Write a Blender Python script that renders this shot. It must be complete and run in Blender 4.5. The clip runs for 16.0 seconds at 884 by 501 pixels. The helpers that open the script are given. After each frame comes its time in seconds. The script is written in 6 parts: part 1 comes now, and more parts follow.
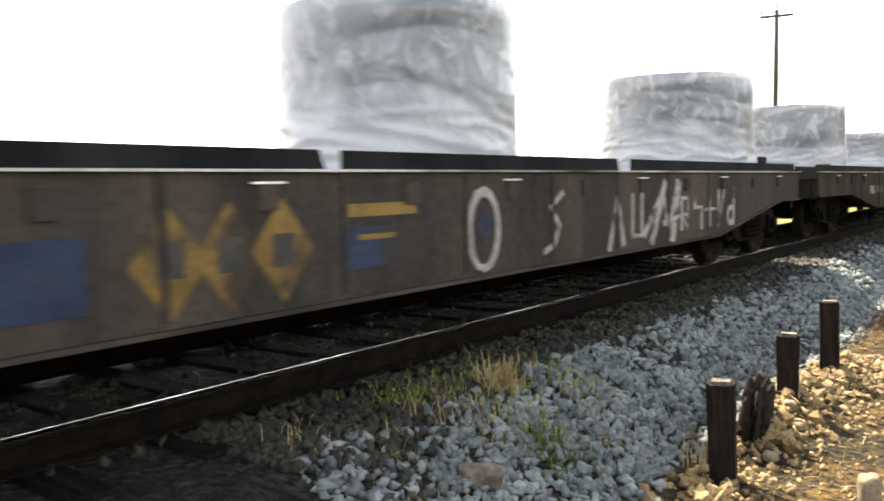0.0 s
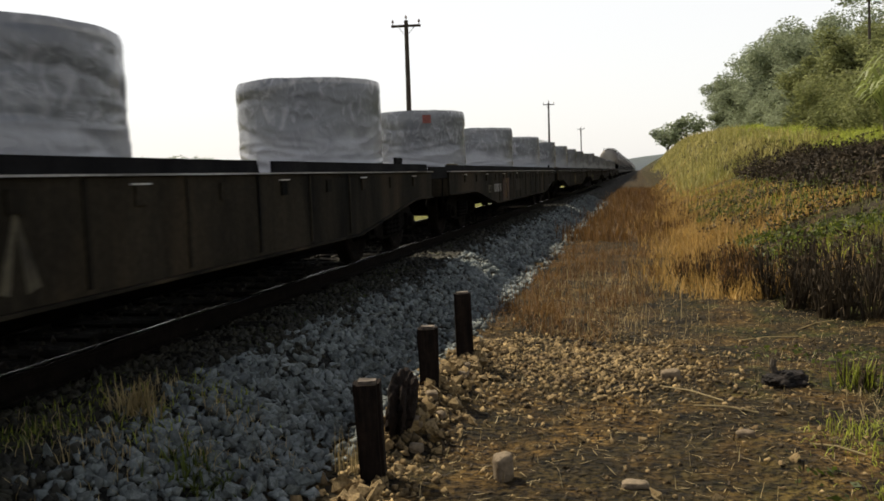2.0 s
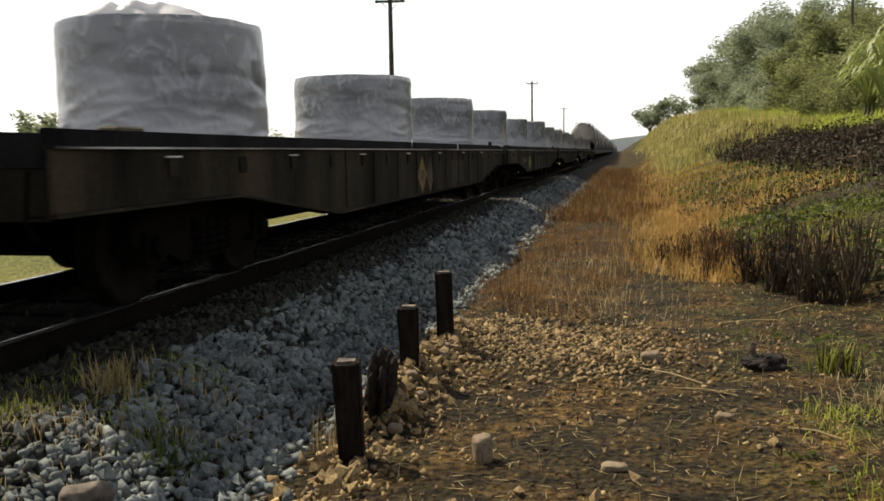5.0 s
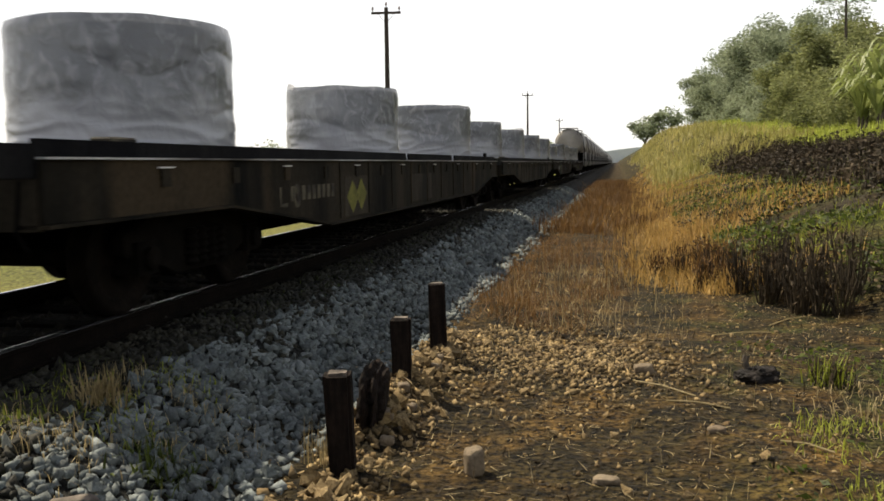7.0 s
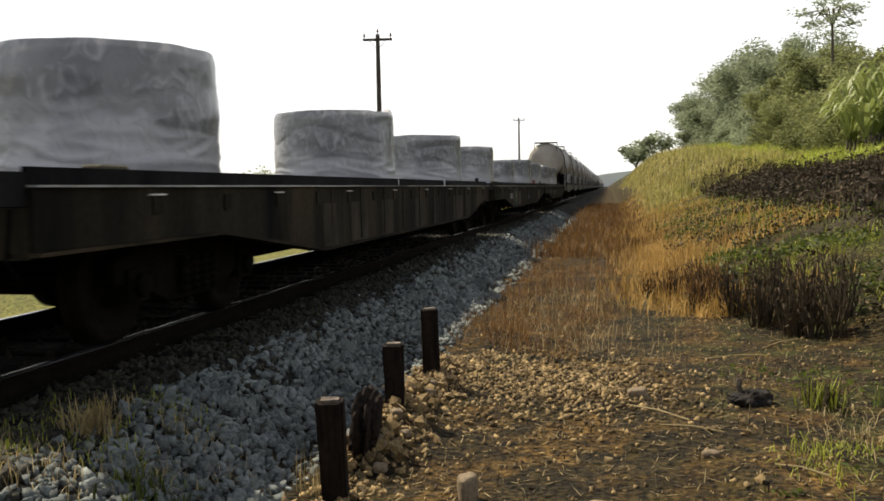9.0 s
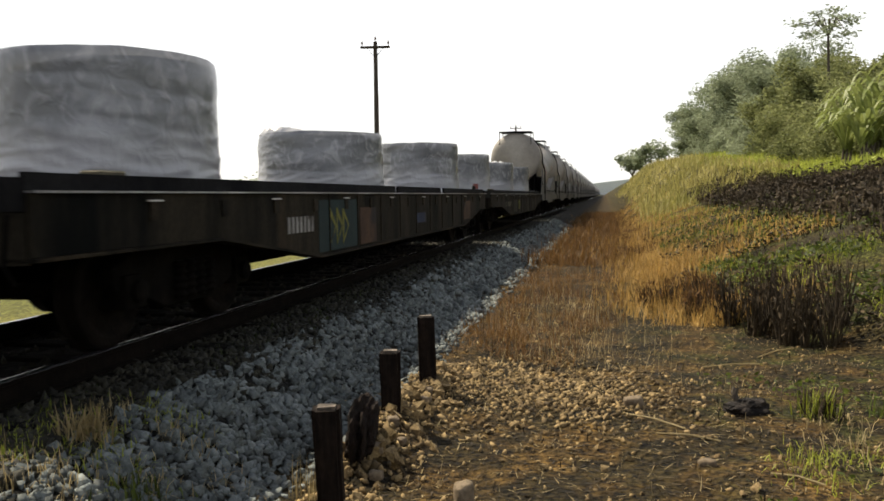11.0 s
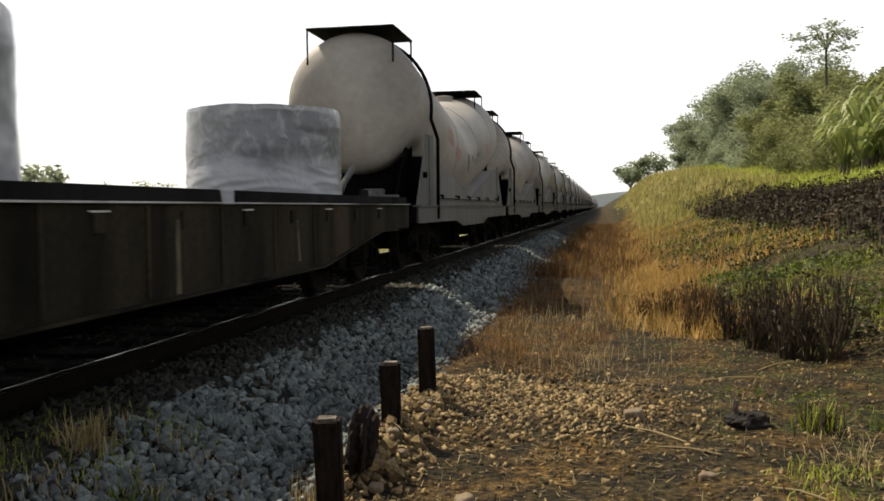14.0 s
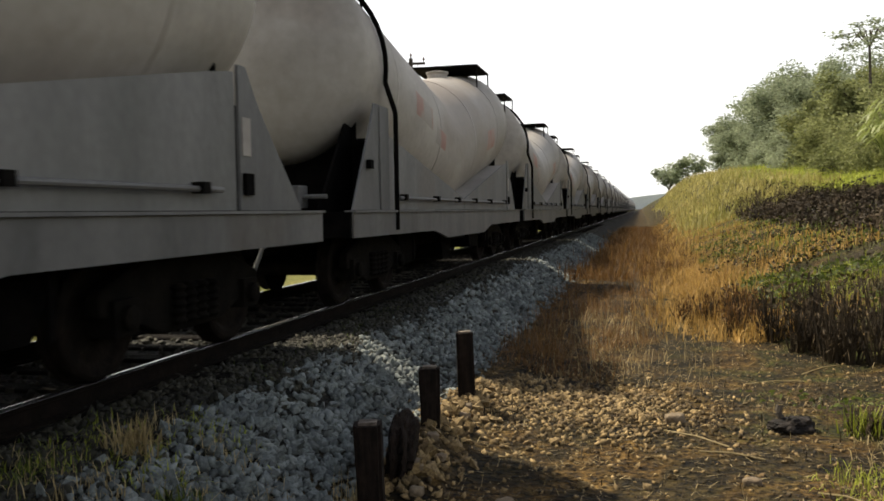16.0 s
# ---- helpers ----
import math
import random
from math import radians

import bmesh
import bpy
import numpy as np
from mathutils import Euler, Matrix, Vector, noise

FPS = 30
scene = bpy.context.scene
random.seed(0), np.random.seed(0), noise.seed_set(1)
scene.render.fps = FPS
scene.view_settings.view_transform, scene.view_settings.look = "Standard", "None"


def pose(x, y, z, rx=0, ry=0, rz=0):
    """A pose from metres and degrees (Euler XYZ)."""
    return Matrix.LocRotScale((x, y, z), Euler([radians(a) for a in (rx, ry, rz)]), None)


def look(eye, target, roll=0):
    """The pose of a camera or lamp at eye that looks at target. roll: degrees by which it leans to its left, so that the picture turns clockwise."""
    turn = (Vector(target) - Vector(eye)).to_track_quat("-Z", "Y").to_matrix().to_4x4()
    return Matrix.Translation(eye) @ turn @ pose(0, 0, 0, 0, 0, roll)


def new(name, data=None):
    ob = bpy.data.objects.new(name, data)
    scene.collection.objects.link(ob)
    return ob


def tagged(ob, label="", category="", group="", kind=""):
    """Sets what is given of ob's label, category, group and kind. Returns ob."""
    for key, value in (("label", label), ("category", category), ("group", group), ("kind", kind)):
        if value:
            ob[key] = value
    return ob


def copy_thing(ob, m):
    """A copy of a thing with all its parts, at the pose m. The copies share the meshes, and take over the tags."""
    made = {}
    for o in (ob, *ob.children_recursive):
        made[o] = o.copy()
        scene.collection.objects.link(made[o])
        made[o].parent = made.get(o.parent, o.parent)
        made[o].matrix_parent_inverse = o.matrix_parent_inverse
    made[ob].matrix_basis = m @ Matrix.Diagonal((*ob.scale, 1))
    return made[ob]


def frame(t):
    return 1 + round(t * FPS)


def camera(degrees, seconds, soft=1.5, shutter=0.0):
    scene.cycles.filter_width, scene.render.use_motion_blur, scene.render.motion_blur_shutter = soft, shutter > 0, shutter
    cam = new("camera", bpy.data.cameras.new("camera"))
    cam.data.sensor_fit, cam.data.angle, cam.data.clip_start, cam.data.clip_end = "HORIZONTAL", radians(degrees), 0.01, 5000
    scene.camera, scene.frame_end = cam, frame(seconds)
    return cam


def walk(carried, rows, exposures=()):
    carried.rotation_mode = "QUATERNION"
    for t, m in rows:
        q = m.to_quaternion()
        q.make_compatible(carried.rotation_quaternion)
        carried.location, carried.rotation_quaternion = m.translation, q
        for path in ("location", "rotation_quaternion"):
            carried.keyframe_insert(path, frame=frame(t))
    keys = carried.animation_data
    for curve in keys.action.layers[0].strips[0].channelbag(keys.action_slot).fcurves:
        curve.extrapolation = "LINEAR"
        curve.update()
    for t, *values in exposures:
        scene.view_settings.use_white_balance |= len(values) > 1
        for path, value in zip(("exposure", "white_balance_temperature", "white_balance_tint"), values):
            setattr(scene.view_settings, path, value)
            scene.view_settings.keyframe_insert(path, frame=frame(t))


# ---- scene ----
LENS = 55.2
EYE = 1.65          # eye above the path beside the track
cam = camera(LENS, 16.0, soft=1.7, shutter=0.15)
# seconds, x, y, z off the standing place, yaw (left +), pitch, lean to the right
ROWS = [
    (0.0, 0.022, -0.270, -0.010, 36.61, -4.61, 0.89),
    (0.1, 0.014, -0.212, -0.029, 34.33, -4.44, 1.09),
    (0.2, 0.018, -0.181, -0.024, 31.11, -4.29, 1.16),
    (0.3, 0.020, -0.179, -0.015, 27.72, -4.16, 1.21),
    (0.4, 0.046, -0.215, 0.004, 24.74, -4.23, 1.13),
    (0.5, -0.008, -0.177, 0.007, 21.68, -4.16, 1.11),
    (0.6, -0.015, -0.133, -0.007, 19.79, -4.05, 1.09),
    (0.7, 0.002, -0.095, -0.023, 18.30, -3.91, 1.04),
    (0.8, -0.027, -0.091, -0.024, 17.18, -3.89, 1.06),
    (0.9, -0.002, -0.077, -0.014, 16.73, -3.96, 1.15),
    (1.0, -0.025, -0.106, -0.007, 16.06, -4.03, 1.29),
    (1.5, -0.020, -0.081, -0.017, 14.70, -4.72, 1.70),
    (2.0, 0.000, -0.067, -0.007, 13.29, -5.05, 1.81),
    (2.5, 0.003, -0.042, -0.014, 13.23, -5.25, 1.83),
    (3.0, 0.027, -0.032, -0.021, 12.39, -5.86, 1.96),
    (3.5, 0.018, -0.019, -0.020, 12.14, -6.40, 1.32),
    (3.7, 0.010, -0.019, -0.007, 11.83, -6.74, 1.29),
    (5.8, -0.019, -0.000, -0.004, 12.08, -6.11, 0.63),
    (6.0, -0.009, 0.004, -0.014, 11.86, -5.99, 0.69),
    (6.5, -0.003, 0.016, -0.010, 11.79, -6.07, 0.86),
    (7.0, 0.000, 0.000, 0.000, 11.72, -5.83, 0.70),
    (7.5, -0.005, 0.004, -0.002, 11.54, -5.44, 0.75),
    (8.0, -0.011, 0.001, -0.001, 11.26, -4.81, 0.94),
    (8.5, -0.003, -0.009, 0.007, 11.36, -4.34, 1.00),
    (9.0, 0.004, -0.001, 0.004, 11.20, -4.17, 1.05),
    (11.3, -0.002, -0.009, 0.005, 10.82, -3.66, 0.61),
    (11.5, -0.008, -0.002, 0.006, 10.30, -3.77, 0.47),
    (12.0, -0.016, -0.001, 0.009, 10.23, -3.73, 0.18),
    (12.5, -0.017, 0.001, 0.005, 10.12, -3.39, 0.27),
    (13.0, -0.019, 0.001, 0.007, 10.37, -3.42, 0.61),
    (13.5, -0.020, -0.012, 0.012, 10.81, -3.27, 0.59),
    (14.0, -0.019, -0.012, 0.009, 10.81, -2.92, 0.44),
    (14.5, -0.017, -0.014, 0.013, 11.08, -2.88, 0.44),
    (15.0, -0.012, -0.016, 0.015, 11.36, -2.67, 0.58),
    (15.5, -0.012, -0.025, 0.015, 11.74, -2.52, 0.82),
    (16.0, -0.026, -0.030, 0.012, 13.30, -2.61, 0.96),
]
EXPOSURES = [(0.0, 2.53), (0.5, 2.23), (1.0, 1.58), (1.5, 0.6), (2.0, 0.37), (2.5, 0.35), (3.5, 0.63), (6.0, 0.63), (9.0, 0.71), (14.0, 0.65), (14.5, 0.56), (15.0, 0.86), (16.0, 0.84)]
walk(cam, [(t, pose(x, y, EYE + z, 0, 0, yaw) @ pose(0, 0, 0, pitch, 0, 0) @ pose(0, 0, 0, 0, lean, 0) @ pose(0, 0, 0, 90, 0, 0))
           for t, x, y, z, yaw, pitch, lean in ROWS], EXPOSURES)

# ---- sky and sun ----
SUN = Vector((-1.0, 0.52, 1.45)).normalized()          # towards the sun
world = bpy.data.worlds.new("world")
scene.world = world
world.use_nodes = True
wn, wl = world.node_tree.nodes, world.node_tree.links
sky = wn.new("ShaderNodeTexSky")
sky.sky_type, sky.sun_disc = "NISHITA", False
sky.sun_elevation = math.asin(SUN.z)
sky.sun_rotation = math.atan2(SUN.x, SUN.y)
sky.air_density, sky.dust_density, sky.ozone_density = 1.0, 2.6, 1.0
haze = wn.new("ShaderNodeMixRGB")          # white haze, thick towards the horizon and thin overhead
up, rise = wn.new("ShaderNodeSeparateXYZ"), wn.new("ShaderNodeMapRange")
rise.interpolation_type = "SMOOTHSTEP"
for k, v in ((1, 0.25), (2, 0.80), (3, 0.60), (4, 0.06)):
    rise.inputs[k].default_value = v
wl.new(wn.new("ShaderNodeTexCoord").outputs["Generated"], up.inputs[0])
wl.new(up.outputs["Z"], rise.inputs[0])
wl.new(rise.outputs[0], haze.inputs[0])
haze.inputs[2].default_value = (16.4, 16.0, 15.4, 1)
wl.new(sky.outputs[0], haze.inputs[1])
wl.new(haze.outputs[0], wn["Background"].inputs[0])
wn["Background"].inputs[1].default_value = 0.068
sun_data = bpy.data.lights.new("sun", "SUN")
sun_data.energy, sun_data.angle, sun_data.color = 5.0, radians(0.6), (1.0, 0.89, 0.70)
new("sun", sun_data).matrix_world = look(SUN * 50, (0, 0, 0))


# ---- materials ----
def ramp_node(nt, stops):
    r = nt.nodes.new("ShaderNodeValToRGB")
    e = r.color_ramp.elements
    while len(e) < len(stops):
        e.new(0.5)
    for el, (p, c) in zip(e, stops):
        el.position, el.color = p, (*c, 1)
    return r


def mat(name, c1, c2, scale=3.0, rough=0.8, metal=0.0, bump=0.25, stretch=(1, 1, 1), c3=None, patch=0.6, fine=30.0, shift=True,
        spread=0.16, grain=0.35, translucent=0.0, island=0.0, bump_scale=None, spec=0.3):
    """A weathered surface: two broad tones, a fine grain, patches of a third tone, relief."""
    m = bpy.data.materials.new(name)
    m.use_nodes = True
    nt = m.node_tree
    N, L = nt.nodes, nt.links
    bsdf = N["Principled BSDF"]
    bsdf.inputs["Roughness"].default_value, bsdf.inputs["Metallic"].default_value = rough, metal
    bsdf.inputs["Specular IOR Level"].default_value = spec
    tc, mp = N.new("ShaderNodeTexCoord"), N.new("ShaderNodeMapping")
    mp.inputs["Scale"].default_value = stretch
    L.new(tc.outputs["Object"], mp.inputs["Vector"])
    if shift:
        oi, vm = N.new("ShaderNodeObjectInfo"), N.new("ShaderNodeVectorMath")
        vm.operation = "SCALE"
        vm.inputs[0].default_value = (37.0, 53.0, 19.0)
        L.new(oi.outputs["Random"], vm.inputs["Scale"])
        L.new(vm.outputs[0], mp.inputs["Location"])
    n1, n2 = N.new("ShaderNodeTexNoise"), N.new("ShaderNodeTexNoise")
    n1.inputs["Scale"].default_value, n1.inputs["Detail"].default_value, n1.inputs["Roughness"].default_value = scale, 6, 0.6
    n2.inputs["Scale"].default_value, n2.inputs["Detail"].default_value = fine, 4
    L.new(mp.outputs[0], n1.inputs["Vector"])
    L.new(tc.outputs["Object"], n2.inputs["Vector"])
    r = ramp_node(nt, [(0.5 - spread, c1), (0.5 + spread, c2)])
    L.new(n1.outputs[0], r.inputs[0])
    col = r.outputs[0]
    if c3:
        n3 = N.new("ShaderNodeTexNoise")
        n3.inputs["Scale"].default_value, n3.inputs["Detail"].default_value = scale * 0.45, 5
        off = N.new("ShaderNodeVectorMath")
        off.operation = "ADD"
        off.inputs[1].default_value = (7.3, 1.9, 4.1)
        L.new(mp.outputs[0], off.inputs[0])
        L.new(off.outputs[0], n3.inputs["Vector"])
        r3 = ramp_node(nt, [(patch, (0, 0, 0)), (patch + 0.09, (1, 1, 1))])
        L.new(n3.outputs[0], r3.inputs[0])
        mx = N.new("ShaderNodeMixRGB")
        L.new(r3.outputs[0], mx.inputs[0])
        L.new(col, mx.inputs[1])
        mx.inputs[2].default_value = (*c3, 1)
        col = mx.outputs[0]
    gr = ramp_node(nt, [(0.25, (1 - grain,) * 3), (0.75, (1 + grain * 0.4,) * 3)])
    L.new(n2.outputs[0], gr.inputs[0])
    mul = N.new("ShaderNodeMixRGB")
    mul.blend_type = "MULTIPLY"
    mul.inputs[0].default_value = 1.0
    L.new(col, mul.inputs[1])
    L.new(gr.outputs[0], mul.inputs[2])
    col = mul.outputs[0]
    if island:
        g = N.new("ShaderNodeNewGeometry")
        ri = ramp_node(nt, [(0.0, (1 - island,) * 3), (1.0, (1 + island,) * 3)])
        L.new(g.outputs["Random Per Island"], ri.inputs[0])
        mi = N.new("ShaderNodeMixRGB")
        mi.blend_type = "MULTIPLY"
        mi.inputs[0].default_value = 1.0
        L.new(col, mi.inputs[1])
        L.new(ri.outputs[0], mi.inputs[2])
        col = mi.outputs[0]
    L.new(col, bsdf.inputs["Base Color"])
    if bump:
        nb = N.new("ShaderNodeTexNoise")
        nb.inputs["Scale"].default_value, nb.inputs["Detail"].default_value = bump_scale or fine, 6
        L.new(mp.outputs[0], nb.inputs["Vector"])
        b = N.new("ShaderNodeBump")
        b.inputs["Strength"].default_value, b.inputs["Distance"].default_value = bump, 0.03
        L.new(nb.outputs[0], b.inputs["Height"])
        L.new(b.outputs[0], bsdf.inputs["Normal"])
    if translucent:
        tr, ms = N.new("ShaderNodeBsdfTranslucent"), N.new("ShaderNodeMixShader")
        ms.inputs[0].default_value = translucent
        L.new(col, tr.inputs["Color"])
        L.new(bsdf.outputs[0], ms.inputs[1])
        L.new(tr.outputs[0], ms.inputs[2])
        L.new(ms.outputs[0], N["Material Output"].inputs["Surface"])
    return m


M = {}
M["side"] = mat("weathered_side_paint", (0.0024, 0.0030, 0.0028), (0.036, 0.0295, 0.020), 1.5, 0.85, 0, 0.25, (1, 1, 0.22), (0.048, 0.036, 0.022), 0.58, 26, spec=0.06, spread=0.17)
# veiling glare put into the colour: a lifted copy of the side paint
M["side_glare"] = mat("faded_brown_side_paint", (0.020, 0.019, 0.018), (0.062, 0.050, 0.040), 1.2, 0.85, 0, 0.25, (1, 1, 0.22), (0.030, 0.026, 0.024), 0.56, 26, spec=0.06, spread=0.18)
M["dust"] = mat("dusty_repaint", (0.022, 0.019, 0.013), (0.062, 0.052, 0.036), 2.2, 0.9, 0, 0.2, (1, 1, 0.4), (0.014, 0.012, 0.009), 0.52, spec=0.1)
M["deck"] = mat("dark_deck_steel", (0.012, 0.011, 0.010), (0.04, 0.034, 0.030), 4, 0.8, spec=0.1)
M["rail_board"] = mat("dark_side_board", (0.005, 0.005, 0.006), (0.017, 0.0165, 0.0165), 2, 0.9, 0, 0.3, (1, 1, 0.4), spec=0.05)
# shade below the train put into near-black underframe, bogie and wheel colours
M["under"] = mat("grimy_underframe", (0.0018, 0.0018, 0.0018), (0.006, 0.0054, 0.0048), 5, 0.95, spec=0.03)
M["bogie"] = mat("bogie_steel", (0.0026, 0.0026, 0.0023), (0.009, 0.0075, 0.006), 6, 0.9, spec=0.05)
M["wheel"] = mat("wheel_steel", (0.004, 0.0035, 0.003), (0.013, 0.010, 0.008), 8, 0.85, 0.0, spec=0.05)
# sun glint along the deck edge put in as bright patchy colour
M["edge"] = mat("worn_deck_edge", (0.16, 0.157, 0.15), (0.55, 0.54, 0.53), 0.8, 0.45, 0.2, 0.1, c3=(0.02, 0.018, 0.017), patch=0.56)
# gleams below the deck line painted in as nearly white pocket lips
M["lip"] = mat("worn_edge_steel", (0.5, 0.49, 0.47), (0.75, 0.74, 0.72), 3, 0.4, 0.3)
M["white"] = mat("old_white_paint", (0.17, 0.165, 0.155), (0.30, 0.29, 0.27), 9, 0.8, 0, 0.1, c3=(0.05, 0.042, 0.034), patch=0.55)
M["yellow"] = mat("faded_yellow_paint", (0.0963, 0.0585, 0.0144), (0.1837, 0.117, 0.0288), 4, 0.85, 0, 0.1, c3=(0.030, 0.021, 0.013), patch=0.52)
M["lime"] = mat("dull_lime_paint", (0.085, 0.084, 0.014), (0.20, 0.19, 0.036), 4, 0.85, 0, 0.1, c3=(0.030, 0.028, 0.013), patch=0.54)
M["teal"] = mat("dark_teal_paint", (0.005, 0.015, 0.015), (0.012, 0.030, 0.029), 2, 0.85, 0, 0.1, (1, 1, 0.3), c3=(0.010, 0.010, 0.009), patch=0.56)
M["blue"] = mat("faded_blue_paint", (0.009, 0.015, 0.038), (0.020, 0.031, 0.062), 4, 0.85, 0, 0.1, c3=(0.020, 0.017, 0.015), patch=0.53)
M["rust"] = mat("orange_rust", (0.036, 0.018, 0.008), (0.085, 0.043, 0.019), 3, 0.9, 0, 0.2, c3=(0.016, 0.013, 0.010), patch=0.52)
M["pale"] = mat("dusty_pale_patch", (0.060, 0.053, 0.034), (0.115, 0.10, 0.065), 5, 0.9, 0, 0.2, c3=(0.024, 0.020, 0.014), patch=0.52)
M["black"] = mat("black_marking", (0.015, 0.015, 0.015), (0.04, 0.035, 0.03), 7, 0.7)
M["red"] = mat("faded_red_paint", (0.30, 0.155, 0.13), (0.30, 0.22, 0.19), 2.4, 0.7, 0, 0.06, c3=(0.28, 0.257, 0.228), patch=0.50, grain=0.12)
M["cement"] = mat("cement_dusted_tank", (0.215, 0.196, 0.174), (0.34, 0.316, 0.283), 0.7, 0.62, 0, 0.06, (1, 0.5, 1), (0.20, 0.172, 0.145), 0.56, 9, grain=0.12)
# panels and sills coloured darker than the tank for the shade low down
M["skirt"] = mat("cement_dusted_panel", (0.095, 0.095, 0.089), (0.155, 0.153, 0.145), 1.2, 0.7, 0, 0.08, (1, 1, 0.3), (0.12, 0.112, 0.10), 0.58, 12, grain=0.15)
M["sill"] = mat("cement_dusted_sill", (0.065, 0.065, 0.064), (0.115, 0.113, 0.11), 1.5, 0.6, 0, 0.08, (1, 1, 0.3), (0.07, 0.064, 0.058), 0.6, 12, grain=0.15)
M["smudge"] = mat("smudged_black_paint", (0.0938, 0.0875, 0.08), (0.1875, 0.1725, 0.1525), 4, 0.7, 0, 0.06, c3=(0.26, 0.24, 0.21), patch=0.55)
M["rail"] = mat("rail_side", (0.003, 0.0025, 0.002), (0.009, 0.0065, 0.005), 8, 0.9, spec=0.05)
M["rail_top"] = mat("polished_rail_head", (0.55, 0.55, 0.55), (0.7, 0.7, 0.7), 20, 0.25, 1.0, 0.0)
M["sleeper"] = mat("old_sleeper_timber", (0.0036, 0.003, 0.0027), (0.0132, 0.0114, 0.0096), 3, 0.95, 0, 0.5, (1, 8, 8), spec=0.05)
M["post"] = mat("dark_weathered_post", (0.006, 0.005, 0.004), (0.024, 0.016, 0.012), 5, 0.9, 0, 0.6, (6, 6, 0.8), spec=0.1)
M["post_top"] = mat("worn_post_end", (0.05, 0.04, 0.032), (0.17, 0.14, 0.11), 14, 0.9)
M["pole"] = mat("pole_timber", (0.035, 0.0275, 0.0225), (0.065, 0.0525, 0.0425), 3, 0.9, 0, 0.4, (8, 8, 0.6))
M["insulator"] = mat("insulator_glaze", (0.10, 0.06, 0.045), (0.16, 0.10, 0.08), 3, 0.25)
M["ballast"] = mat("ballast_stone", (0.0729, 0.0843, 0.0812), (0.1764, 0.1936, 0.1844), 3, 0.85, 0, 0.3, island=0.45, fine=60, shift=False)
# shade of the train put in as a dark copy of the ballast
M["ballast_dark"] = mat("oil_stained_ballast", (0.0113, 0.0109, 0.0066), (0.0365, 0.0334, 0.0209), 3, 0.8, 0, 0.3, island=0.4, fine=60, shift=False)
M["rubble"] = mat("ochre_rubble", (0.0903, 0.0587, 0.0253), (0.2763, 0.1973, 0.0908), 4, 0.9, 0, 0.3, island=0.72, fine=60, shift=False)
M["bark"] = mat("bark", (0.042, 0.0336, 0.0252), (0.105, 0.0875, 0.0665), 4, 0.95, 0, 0.5, (1, 1, 0.3))
# haze put into the leaf colours: both lifted, the second paler and bluer
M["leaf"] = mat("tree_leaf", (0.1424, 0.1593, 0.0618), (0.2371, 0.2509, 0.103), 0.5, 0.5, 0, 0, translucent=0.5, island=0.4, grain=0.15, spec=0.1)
M["leaf_hazed"] = mat("far_tree_leaf", (0.1888, 0.22, 0.1345), (0.2747, 0.3089, 0.1996), 0.4, 0.6, 0, 0, translucent=0.5, island=0.3, grain=0.1, spec=0.1)
M["leaf_weed"] = mat("weed_leaf", (0.034, 0.0506, 0.0075), (0.0888, 0.1128, 0.0188), 0.6, 0.6, 0, 0, translucent=0.4, island=0.5, grain=0.1)
M["banana"] = mat("banana_leaf", (0.18, 0.225, 0.054), (0.324, 0.36, 0.117), 2, 0.45, 0, 0.1, translucent=0.4, island=0.3)
# sunlight on the crest put in as a brighter copy of the grass
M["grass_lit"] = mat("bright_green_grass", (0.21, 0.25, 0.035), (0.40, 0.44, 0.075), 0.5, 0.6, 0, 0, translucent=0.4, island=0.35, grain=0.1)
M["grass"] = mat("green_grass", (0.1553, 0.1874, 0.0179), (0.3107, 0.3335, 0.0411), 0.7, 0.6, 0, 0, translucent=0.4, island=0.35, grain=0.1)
M["dry"] = mat("dry_grass", (0.072, 0.036, 0.0108), (0.1728, 0.0936, 0.0288), 0.8, 0.7, 0, 0, translucent=0.35, island=0.4, grain=0.1)
M["straw"] = mat("pale_straw", (0.2592, 0.1944, 0.0864), (0.3744, 0.3024, 0.1584), 1.5, 0.7, 0, 0, translucent=0.3, island=0.35, grain=0.1)
M["straw_brown"] = mat("tawny_grass", (0.2576, 0.1547, 0.0428), (0.4766, 0.3094, 0.0952), 0.8, 0.7, 0, 0, translucent=0.35, island=0.4, grain=0.1)
M["grass_pale"] = mat("yellow_green_grass", (0.2291, 0.2163, 0.058), (0.4238, 0.3639, 0.1244), 0.3, 0.6, 0, 0, translucent=0.4, island=0.3, grain=0.1)
M["scorched"] = mat("scorched_stalk", (0.0176, 0.0136, 0.008), (0.06, 0.04, 0.0176), 1.2, 0.85, 0, 0, island=0.5, grain=0.1)
M["char"] = mat("charred_wood", (0.006, 0.005, 0.0045), (0.025, 0.019, 0.015), 9, 0.9, 0, 0.6)
M["stone"] = mat("buff_stone", (0.1275, 0.0938, 0.0585), (0.225, 0.1762, 0.1162), 9, 0.9, 0, 0.4, fine=50)
# distance haze painted into the pale colour of the hills
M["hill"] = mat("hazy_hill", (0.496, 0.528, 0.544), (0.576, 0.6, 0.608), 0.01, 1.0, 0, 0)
M["air"] = mat("grey_air_vessel", (0.078, 0.078, 0.075), (0.144, 0.141, 0.135), 5, 0.6)
M["core"] = mat("coil_steel", (0.13, 0.13, 0.135), (0.22, 0.22, 0.23), 3, 0.5, 0.3, 0.1, (1, 1, 30))


